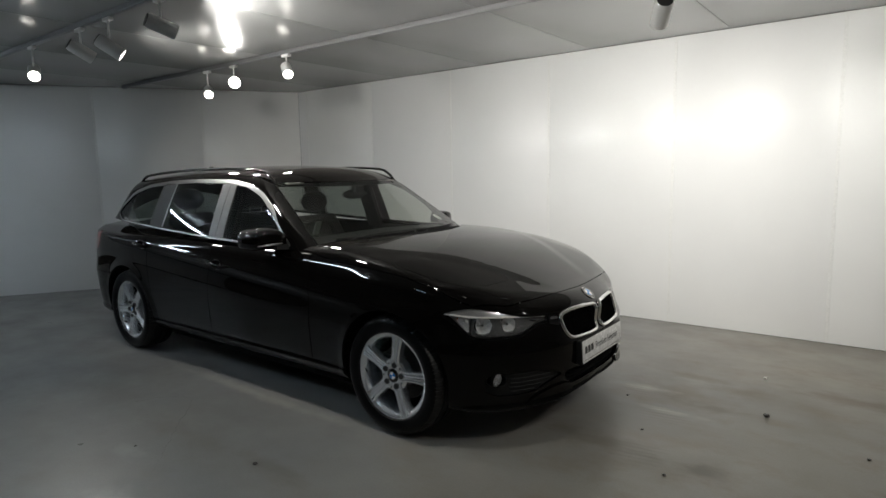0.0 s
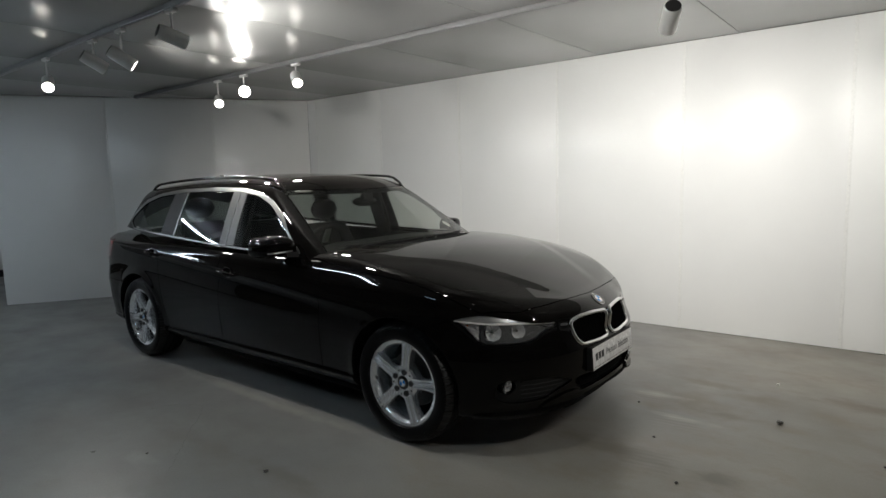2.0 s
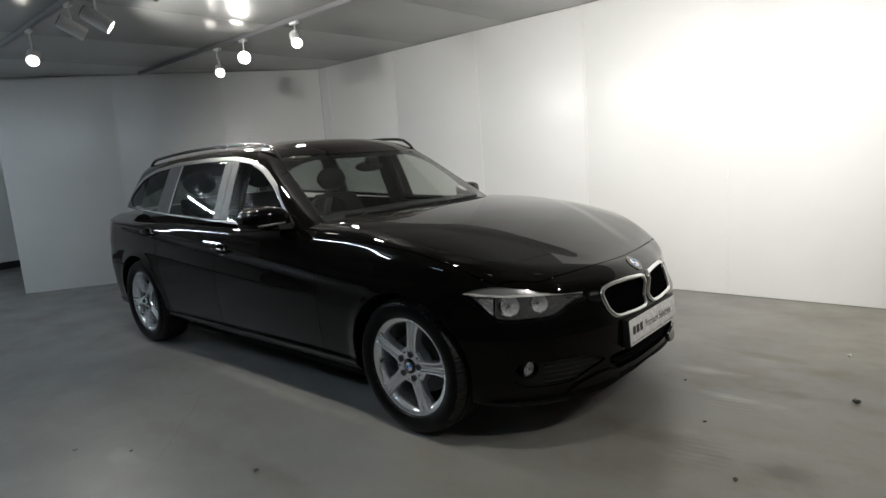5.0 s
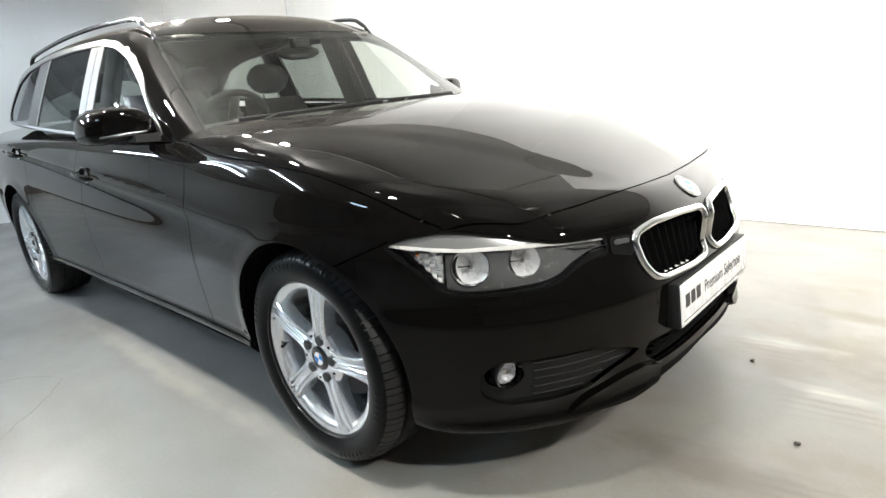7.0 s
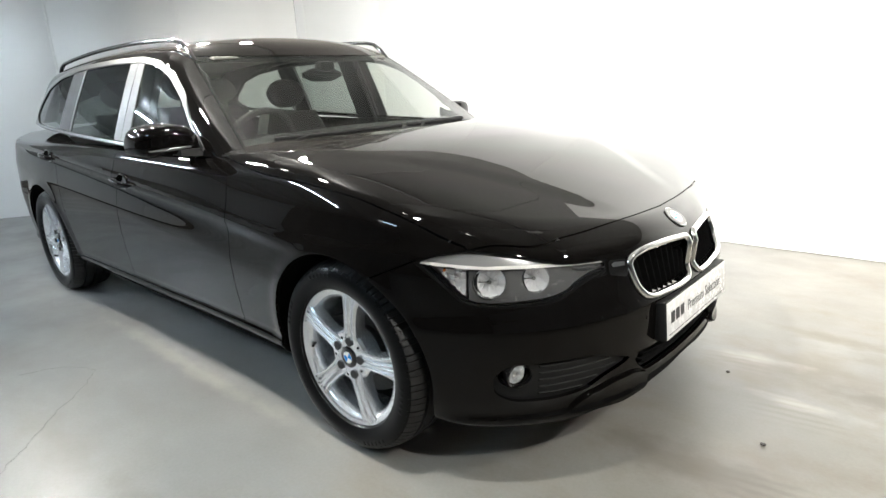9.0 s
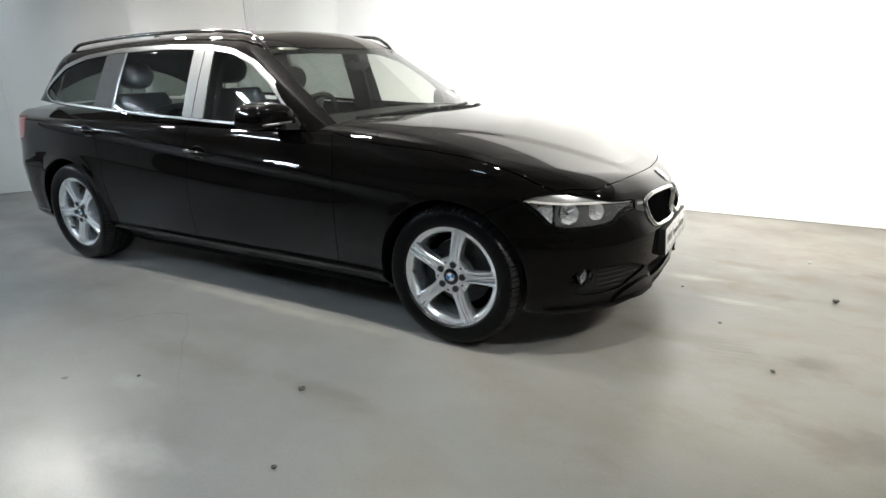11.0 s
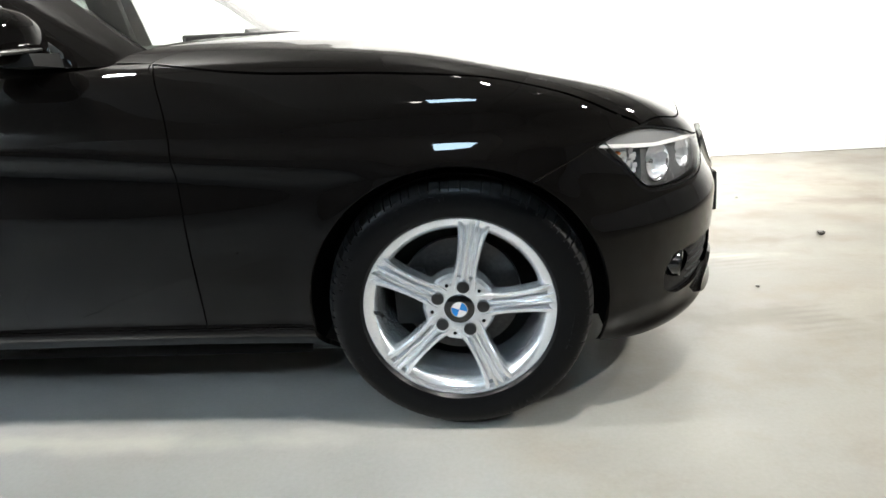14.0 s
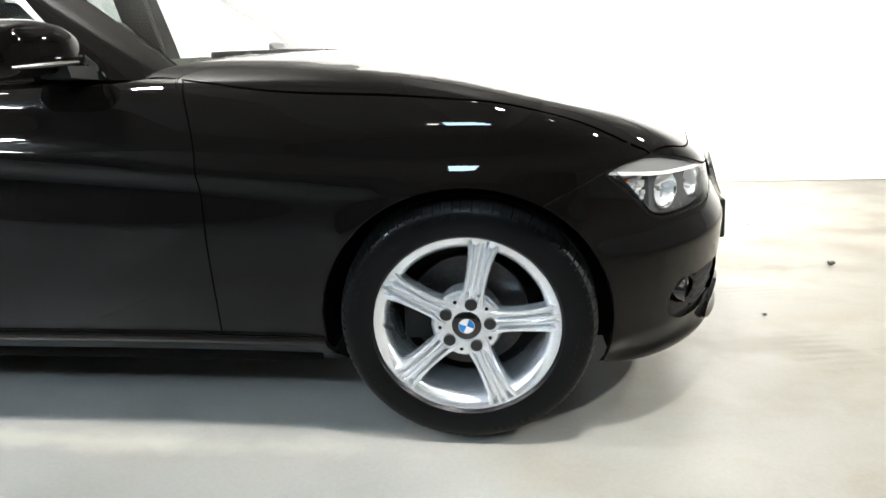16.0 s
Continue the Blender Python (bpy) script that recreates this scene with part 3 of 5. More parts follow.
LOW_P, LOW_N = skin(lower_body, *fan(0.12, -3.15, 0.50, list(np.linspace(0.12, 1.02, 98)), 0.9, 1.06, 84, 0.018, 30))
UP_P, UP_N = skin(upper_body, *fan(-1.25, -3.05, 0.90, list(np.linspace(0.88, 1.42, 64)), 0.78, 1.44, 96, 0.015, 30), reach=1.9)


def polygon(pts):
    """A signed function of two coordinates: above nought inside the outline, in its units."""
    a = np.array(pts, float)
    b = np.roll(a, -1, axis=0)

    def value(u, v):
        q = np.stack([u, v], -1)[..., None, :]
        d, e = b - a, q - a
        t = np.clip((e * d).sum(-1) / np.maximum((d * d).sum(-1), 1e-12), 0, 1)
        dist = np.linalg.norm(e - d * t[..., None], axis=-1).min(-1)
        up = (a[:, 1] <= q[..., 1]) != (b[:, 1] <= q[..., 1])
        xs = a[:, 0] + (q[..., 1] - a[:, 1]) / np.where(np.abs(d[:, 1]) < 1e-12, 1e-12, d[:, 1]) * d[:, 0]
        odd = (up & (q[..., 0] < xs)).sum(-1) % 2
        return np.where(odd == 1, dist, -dist)
    return value


def rounded(pts, r, n=5):
    """The outline with its corners rounded."""
    out = []
    k = len(pts)
    for i in range(k):
        p, a, b = Vector(pts[i]), Vector(pts[i - 1]), Vector(pts[(i + 1) % k])
        ra = min(r, (a - p).length * 0.45)
        rb = min(r, (b - p).length * 0.45)
        s, e = p + (a - p).normalized() * ra, p + (b - p).normalized() * rb
        for j in range(n + 1):
            t = j / n
            out.append(tuple(s * (1 - t) ** 2 + p * 2 * t * (1 - t) + e * t * t))
    return out


def cut(name, sheet, regions, mat, parent=None, label="", flange=0.012, sink=0.0, both=False, flip=False, slack=0.0):
    """One panel: the part of a sheet where every region is above slack, with its rim turned inwards.
    both: the mirrored half is joined on; flip: the mirrored half alone."""
    P, N = sheet
    P = P - N * sink
    vals = np.stack([f(P[..., 0], P[..., 1], P[..., 2]) - slack for f in regions], -1)
    nu, nv = P.shape[:2]
    ok = vals > 0
    index, verts, norms, faces = {}, [], [], []

    def vert(p, n):
        key = (round(p[0], 5), round(p[1], 5), round(p[2], 5))
        if key not in index:
            index[key] = len(verts)
            verts.append(tuple(p))
            norms.append(tuple(n))
        return index[key]
    q_in = ok[:-1, :-1] & ok[1:, :-1] & ok[1:, 1:] & ok[:-1, 1:]
    q_any = ok[:-1, :-1] | ok[1:, :-1] | ok[1:, 1:] | ok[:-1, 1:]
    full, some = q_in.all(-1), q_any.all(-1)
    for i, j in zip(*np.nonzero(some)):
        corners = [(i, j), (i + 1, j), (i + 1, j + 1), (i, j + 1)]
        if full[i, j]:
            ids = [vert(P[c], N[c]) for c in corners]
        else:
            poly = [np.concatenate([P[c], N[c], vals[c]]) for c in corners]
            for k in range(len(regions)):
                res = []
                for a, b in zip(poly, poly[1:] + poly[:1]):
                    fa, fb = a[6 + k], b[6 + k]
                    if fa > 0:
                        res.append(a)
                    if (fa > 0) != (fb > 0):
                        res.append(a + (b - a) * (fa / (fa - fb)))
                poly = res
                if len(poly) < 3:
                    break
            if len(poly) < 3:
                continue
            ids = [vert(p[:3], p[3:6] / np.linalg.norm(p[3:6])) for p in poly]
        ids = [a for a, b in zip(ids, ids[1:] + ids[:1]) if a != b]
        if len(set(ids)) >= 3 and len(set(ids)) == len(ids):
            faces.append(tuple(ids))
    if both or flip:
        k = len(verts)
        mv = [(x, -y, z) for x, y, z in verts]
        mn = [(x, -y, z) for x, y, z in norms]
        if flip:
            verts, norms, faces = mv, mn, [f[::-1] for f in faces]
        else:
            remap = []
            for v, n in zip(mv, mn):
                if abs(v[1]) < 1e-4:
                    remap.append(vert(v, n))
                else:
                    remap.append(len(verts))
                    verts.append(v)
                    norms.append(n)
            faces += [tuple(remap[a] for a in f[::-1]) for f in list(faces)]
    faces = [f for f in faces if len(set(f)) == len(f)]
    V, M = np.array(verts), np.array(norms)
    for k, f in enumerate(faces):
        n = np.cross(V[f[1]] - V[f[0]], V[f[2]] - V[f[0]])
        if len(f) > 3:
            n = n + np.cross(V[f[2]] - V[f[0]], V[f[3]] - V[f[0]])
        if n @ M[f[0]] < 0:
            faces[k] = f[::-1]
    loops = [norms[a] for f in faces for a in f]
    if flange:
        count = {}
        for f in faces:
            for a, b in zip(f, f[1:] + f[:1]):
                count[(a, b)] = count.get((a, b), 0) + 1
        inner = {}
        for a, b in [e for e in count if (e[1], e[0]) not in count]:
            pa, pb = np.array(verts[a]), np.array(verts[b])
            side = np.cross(pb - pa, np.array(norms[a]))
            side = side / max(np.linalg.norm(side), 1e-9)
            ids = []
            for c in (a, b):
                if c not in inner:
                    inner[c] = len(verts)
                    verts.append(tuple(np.array(verts[c]) - np.array(norms[c]) * flange))
                ids.append(inner[c])
            faces.append((a, ids[0], ids[1], b))
            loops += [tuple(side)] * 4
    me = bpy.data.meshes.new(name)
    me.from_pydata(verts, [], faces)
    me.polygons.foreach_set("use_smooth", [True] * len(faces))
    if len(loops) == len(me.loops):
        me.normals_split_custom_set(loops)
    me.materials.append(mat)
    ob = new(name, me)
    if parent:
        ob.parent = parent
    if label:
        ob["label"] = label
    return ob


# outlines on the skin; u is the turn round the nose in metres of arc, or plainly x
def turn(x, y):
    return np.arctan2(np.abs(y), x - 0.0) * 0.72


DEG = 0.72 * math.pi / 180
LAMP_OUT = rounded([(69.7 * DEG, 0.690), (66 * DEG, 0.707), (61 * DEG, 0.715), (57.5 * DEG, 0.711), (51 * DEG, 0.692), (43 * DEG, 0.661), (38 * DEG, 0.652), (32 * DEG, 0.645), (32 * DEG, 0.603), (37 * DEG, 0.602), (40 * DEG, 0.588), (43 * DEG, 0.567), (46 * DEG, 0.561), (56.5 * DEG, 0.561), (59.5 * DEG, 0.568), (61.5 * DEG, 0.582), (65 * DEG, 0.634)], 0.009)
lamp_in = polygon(LAMP_OUT)
KIDNEY = rounded([(0.024, 0.640), (0.14, 0.648), (0.26, 0.646), (0.322, 0.634), (0.338, 0.612), (0.331, 0.556), (0.312, 0.520), (0.280, 0.508), (0.12, 0.502), (0.045, 0.504), (0.024, 0.526)], 0.022)
kidney_in = polygon(KIDNEY)
INTAKE = rounded([(0.375, 0.343), (0.44, 0.366), (0.52, 0.390), (0.62, 0.394), (0.72, 0.393), (0.747, 0.365), (0.745, 0.308), (0.705, 0.280), (0.615, 0.277), (0.532, 0.287), (0.470, 0.318)], 0.02)
intake_in = polygon(INTAKE)
MOUTH = rounded([(-0.345, 0.348), (0.345, 0.348), (0.36, 0.322), (0.29, 0.268), (-0.29, 0.268), (-0.36, 0.322)], 0.02)
mouth_in = polygon(MOUTH)
SIDE_GLASS = rounded([(-0.84, 0.942), (-0.965, 1.035), (-1.09, 1.145), (-1.24, 1.242), (-1.40, 1.298), (-1.60, 1.326), (-1.95, 1.334), (-2.40, 1.326), (-2.75, 1.296), (-3.00, 1.240), (-3.20, 1.120), (-3.22, 1.075), (-3.10, 1.024), (-2.30, 0.985), (-1.70, 0.957), (-1.20, 0.940)], 0.035)
side_glass_in = polygon(SIDE_GLASS)


def arch(ax, r):
    return lambda x, y, z: np.sqrt((x - ax) ** 2 + (z - HUB_Z) ** 2) - r


def lamp(x, y, z):
    return lamp_in(turn(x, y), z) * np.where(x > 0.1, 1, 0) - np.where(x > 0.1, 0, 1.0)


def kidney(x, y, z):
    return np.where(x > 0.4, kidney_in(np.abs(y), z), -1.0)


def intake(x, y, z):
    return np.where(x > 0.3, intake_in(np.abs(y), z), -1.0)


def mouth(x, y, z):
    return np.where(x > 0.4, mouth_in(np.abs(y), z), -1.0)


def outside(f, grow=0.0):
    return lambda x, y, z: -f(x, y, z) - grow


def inside(f, grow=0.0):
    return lambda x, y, z: f(x, y, z) + grow


# the bonnet's outline in plan: half breadth at each x, and its front edge
BONNET_EDGE = curve([(0.60, 0.60), (0.431, 0.742), (0.388, 0.766), (0.318, 0.796), (0.212, 0.824), (0.076, 0.838), (-0.20, 0.836), (-0.45, 0.824), (-0.70, 0.795)])
BONNET_FRONT = curve([(0.0, 0.645), (0.2, 0.633), (0.35, 0.611), (0.5, 0.579), (0.61, 0.545), (0.7, 0.47), (0.9, 0.30)])


def bonnet_in(x, y, z):
    ay = np.abs(y)
    edge = np.where(x > 0.42, 1.0, BONNET_EDGE(np.minimum(x, 0.42)) - ay)
    front = (BONNET_FRONT(ay) - x) * 0.85
    return np.minimum(np.minimum(edge, front), np.where(z > 0.60, 1.0, z - 0.60))


DOOR_FRONT = curve([(0.20, -0.640), (0.30, -0.628), (0.45, -0.618), (0.65, -0.612), (0.80, -0.622), (0.95, -0.66)])
DOOR_MID = curve([(0.20, -1.675), (0.5, -1.655), (0.8, -1.640), (0.95, -1.635)])


def door_rear(z):
    """The rear door's back edge, which bends round the arch."""
    base = -2.46 - (z - 0.80) * 0.12
    r = ARCH_RR + 0.055
    dz = np.clip(z - HUB_Z, -r, r)
    return np.maximum(np.where(z < 0.72, AXLE_R + np.sqrt(np.maximum(r * r - dz * dz, 0)), -9), base)


def build_skin(car):
    low, up = (LOW_P, LOW_N), (UP_P, UP_N)
    gap = 0.0018
    bottom = lambda x, y, z: z - 0.172
    front_bottom = lambda x, y, z: z - (0.198 + 0.012 * step(0.55, 0.32, x) + 0.018 * step(0.62, 0.40, np.abs(y)) + 0.026 * step(0.32, 0.27, np.abs(y)))
    arch_f, arch_r = arch(0.0, ARCH_R), arch(AXLE_R, ARCH_RR)
    below_belt = lambda x, y, z: BELT(x) - z
    sill_top = lambda x, y, z: z - 0.292
    not_bonnet = outside(bonnet_in)
    fore = lambda x, y, z: x - DOOR_FRONT(z)

    wing_shape = polygon([(-0.8, 0.1), (-0.8, 1.2), (0.43, 1.2), (0.43, 0.698), (0.325, 0.698), (0.195, 0.640), (0.10, 0.60), (0.10, 0.1)])
    wing_side = lambda x, y, z: wing_shape(x, z)
    bumper_side = lambda x, y, z: np.minimum(-wing_shape(x, z), x - 0.05)

    for flip in (False, True):
        cut("front_wing", low, [wing_side, arch_f, not_bonnet, fore, outside(lamp), lambda x, y, z: z - 0.20, lambda x, y, z: np.where(x > -0.30, 1.0, z - 0.292)], PAINT, car, slack=gap, flip=flip)
        door_f = cut("front_door", low, [lambda x, y, z: DOOR_FRONT(z) - x, lambda x, y, z: x - DOOR_MID(z), below_belt, sill_top], PAINT, car, slack=gap, flip=flip)
        door_r = cut("rear_door", low, [lambda x, y, z: DOOR_MID(z) - x, lambda x, y, z: x - door_rear(z), below_belt, sill_top], PAINT, car, slack=gap, flip=flip)
        cut("rear_quarter", low, [lambda x, y, z: door_rear(z) - x, arch_r, below_belt, lambda x, y, z: x + 3.62, lambda x, y, z: np.where(x > -3.1, 1, z - 0.60), lambda x, y, z: z - 0.20, lambda x, y, z: -tail_lamp(x, y, z)], PAINT, car, slack=gap, flip=flip)
        cut("sill", low, [lambda x, y, z: 0.292 - z, lambda x, y, z: z - 0.160, arch_f, arch_r, lambda x, y, z: -0.25 - x, lambda x, y, z: x - AXLE_R], PAINT, car, slack=gap, flip=flip)
        cut("tail_lamp", low, [tail_lamp], RED, car, "deep red tail lamp", slack=gap, flip=flip)
        # glass and frames
        pane_f = cut("window_glass", up, [inside(side_glass, -0.012), lambda x, y, z: x + 1.535 + (z - 1.1) * 0.05, lambda x, y, z: -0.985 - x + 0 * z], GLASS, door_f, "tinted side window", flange=0.004, sink=0.004, flip=flip)
        cut("quarter_light", up, [inside(side_glass, -0.012), lambda x, y, z: x + 0.979], GLOSSBLACK, door_f, flange=0.004, sink=0.002, flip=flip)
        cut("window_glass", up, [inside(side_glass, -0.012), lambda x, y, z: -1.705 - x - (z - 1.1) * 0.03, lambda x, y, z: x + 2.325 - (z - 1.1) * 0.08], PRIVACY, door_r, "dark tinted side window", flange=0.004, sink=0.004, flip=flip)
        cut("door_frame_strip", up, [inside(side_glass, -0.010), lambda x, y, z: -2.325 - x + (z - 1.1) * 0.08, lambda x, y, z: x + 2.345 - (z - 1.1) * 0.08], SATIN, door_r, "bright upright window strip", flange=0.004, flip=flip)
        cut("pillar_cover", up, [inside(side_glass, -0.010), lambda x, y, z: -2.347 - x + (z - 1.1) * 0.08, lambda x, y, z: x + 2.545 - (z - 1.1) * 0.10], PLASTIC, car, flange=0.004, sink=0.001, flip=flip)
        cut("quarter_window", up, [inside(side_glass, -0.012), lambda x, y, z: -2.549 - x + (z - 1.1) * 0.10], PRIVACY, car, "dark tinted quarter window", flange=0.004, sink=0.003, flip=flip)
        cut("pillar_cover", up, [inside(side_glass, -0.006), lambda x, y, z: -1.537 - x - (z - 1.1) * 0.05, lambda x, y, z: x + 1.618], FILM, door_f, "pale satin pillar cover", flange=0.006, sink=0.0005, flip=flip)
        cut("pillar_cover", up, [inside(side_glass, -0.006), lambda x, y, z: -1.622 - x, lambda x, y, z: x + 1.703 + (z - 1.1) * 0.03], FILM, door_r, "pale satin pillar cover", flange=0.006, sink=0.0005, flip=flip)
        cut("window_trim", up, [lambda x, y, z: side_glass(x, y, z) + 0.004 + 0.014 * step(1.06, 1.20, z), outside(side_glass, -0.008)], SATIN, car, "satin aluminium window surround", flange=0.008, sink=-0.004, flip=flip)
        cut("side_frame", up, [outside(side_glass, -0.011), lambda x, y, z: -windscreen_in(x, y, z), lambda x, y, z: -roof_in(x, y, z), lambda x, y, z: z - BELT(x) + 0.004, lambda x, y, z: -rear_glass_in(x, y, z)], PAINT, car, slack=0.001, flip=flip)
    rear_edge = lambda x, y, z: x - (-0.375 - 0.29 * (np.abs(y) / 0.7) ** 2)
    cut("cowl", low, [lambda x, y, z: -rear_edge(x, y, z), lambda x, y, z: x + 0.95, lambda x, y, z: 0.74 - np.abs(y), lambda x, y, z: z - 0.86], PLASTIC, car, "black plastic cowl under the windscreen", sink=0.016, flange=0.0, both=True)
    cut("bonnet", low, [bonnet_in, rear_edge, outside(lamp)], PAINT, car, slack=gap, both=True)
    cut("front_bumper", low, [bumper_side, front_bottom, arch_f, not_bonnet, outside(lamp), outside(kidney, -0.004), outside(intake), outside(mouth)], PAINT, car, slack=gap, both=True)
    cut("roof", up, [roof_in, lambda x, y, z: -rear_glass_in(x, y, z), lambda x, y, z: z - BELT(x)], PAINT, car, slack=0.001, both=True)
    cut("windscreen", up, [windscreen_in], GLASS, car, "clear windscreen with a green tint", flange=0.005, slack=0.001, both=True)
    # black printed border of the screen, deeper under the roof
    cut("screen_border", up, [windscreen_in, lambda x, y, z: np.maximum(0.030 - screen_top(x, y), 0.016 - windscreen_in(x, y, z))], SHADOWGAP, car, "black printed screen border", flange=0.0, sink=0.007, both=True)
    cut("rear_bumper", low, [lambda x, y, z: -3.1 - x, lambda x, y, z: 0.60 - z, arch_r, lambda x, y, z: z - 0.20], PAINT, car, slack=gap, both=True)
    cut("tailgate", low, [lambda x, y, z: -3.62 - x, lambda x, y, z: z - 0.60, lambda x, y, z: 1.05 - z, lambda x, y, z: -tail_lamp(x, y, z)], PAINT, car, slack=gap, both=True)
    cut("rear_screen", up, [rear_glass_in], PRIVACY, car, "dark tinted rear screen", slack=gap, both=True)
    # dark shell behind the joints
    cut("inner_shell", low, [arch_f, arch_r, lambda x, y, z: np.where(x > -0.7, 1.0, BELT(x) - 0.01 - z), lambda x, y, z: z - 0.20, outside(lamp, -0.01), outside(kidney, 0.0), outside(intake, 0.0), outside(mouth, 0.0)], SHADOWGAP, car, sink=0.014, flange=0.0, both=True)


def side_glass(x, y, z):
    return side_glass_in(x, z)


def tail_lamp(x, y, z):
    return np.minimum(np.minimum(-3.28 - x + (z - 0.85) * 0.3, z - 0.78), np.minimum(0.93 - z + (x + 3.3) * 0.08, np.abs(y) - 0.40))


def screen_top(x, y):
    """How far below the screen's upper edge."""
    return (x - (-1.115 - 0.13 * (np.abs(y) / 0.55) ** 2)) * 0.8


def windscreen_in(x, y, z):
    a = (0.716 - (z - 0.96) * 0.345) - np.abs(y)
    return np.minimum(np.minimum(a, screen_top(x, y)), z - 0.93)


def rear_glass_in(x, y, z):
    return np.minimum(np.minimum(-3.30 - x, 0.56 - np.abs(y)), np.minimum(z - 1.0, 1.30 - z))


def roof_in(x, y, z):
    ay = np.abs(y)
    return np.minimum(0.575 - ay, (-1.120 - 0.13 * (ay / 0.55) ** 2 - x) * 0.8)


CAR = empty("estate_car", "black metallic estate car with silver five-spoke wheels, parked on the concrete", "car")
build_skin(CAR)


# ---- fittings of the car ----
def skin_x(y, z, field=lower_body):
    """How far forward the nose reaches at y, z."""
    lo, hi = 0.2, 1.1
    for _ in range(40):
        mid = (lo + hi) / 2
        if field(np.float64(mid), np.float64(y), np.float64(z)) > 0:
            hi = mid
        else:
            lo = mid
    return lo


def skin_y(x, z, field=lower_body):
    """The right flank's y at x, z."""
    lo, hi = 0.0, 1.2
    for _ in range(40):
        mid = (lo + hi) / 2
        if field(np.float64(x), np.float64(-mid), np.float64(z)) > 0:
            hi = mid
        else:
            lo = mid
    return -lo


def skin_top(x, y, field=upper_body):
    lo, hi = 0.8, 1.7
    for _ in range(40):
        mid = (lo + hi) / 2
        if field(np.float64(x), np.float64(y), np.float64(mid)) > 0:
            hi = mid
        else:
            lo = mid
    return lo


def normal_at(p, field=lower_body):
    return Vector(slope(field, np.array(p, float)))


def facing(p, n, spin=0.0):
    """A pose at p whose z axis is n."""
    return Matrix.Translation(p) @ Vector(n).to_track_quat("Z", "Y").to_matrix().to_4x4() @ pose(0, 0, 0, 0, 0, spin)


def mirrored(ob, parent):
    """The same part on the car's other side."""
    me = ob.data.copy()
    me.transform(ob.matrix_basis)
    me.transform(Matrix.Scale(-1, 4, (0, 1, 0)))
    me.flip_normals()
    o = new(ob.name.split(".")[0], me)
    o.parent = parent
    if "label" in ob:
        o["label"] = ob["label"]
    return o


def roundel(name, p, n, r, parent, spin=0.0):
    """A round badge: chrome rim, black band and a quartered blue and white middle."""
    at = facing(p, n, spin)
    base = part(name, lathe(bmesh.new(), [(0, 0.0), (r * 1.02, 0.0), (r * 1.02, 0.003), (r * 0.95, 0.005), (r * 0.92, 0.0035), (0, 0.0035)], 40, "z"), CHROME, parent, "round badge with a chrome rim", at)
    part("band", lathe(bmesh.new(), [(r * 0.60, 0.0045), (r * 0.92, 0.0045), (r * 0.92, 0.003), (r * 0.60, 0.003)], 40, "z", True), GLOSSBLACK, base, "black ring")
    part("inner_rim", lathe(bmesh.new(), [(r * 0.555, 0.005), (r * 0.60, 0.005), (r * 0.60, 0.003), (r * 0.555, 0.003)], 40, "z", True), CHROME, base)
    for q in range(4):
        bm = bmesh.new()
        ring = [(0, 0)] + [(r * 0.555 * math.cos(q * math.pi / 2 + k * math.pi / 16), r * 0.555 * math.sin(q * math.pi / 2 + k * math.pi / 16)) for k in range(9)]
        vs = [bm.verts.new((x, y, 0.0047)) for x, y in ring]
        lo = [bm.verts.new((x, y, 0.003)) for x, y in ring]
        bm.faces.new(vs)
        for k in range(len(vs)):
            bm.faces.new((vs[k], lo[k], lo[(k + 1) % len(vs)], vs[(k + 1) % len(vs)]))
        part("quadrant", bm, BLUE if q % 2 else WHITE_E, base)
    return base


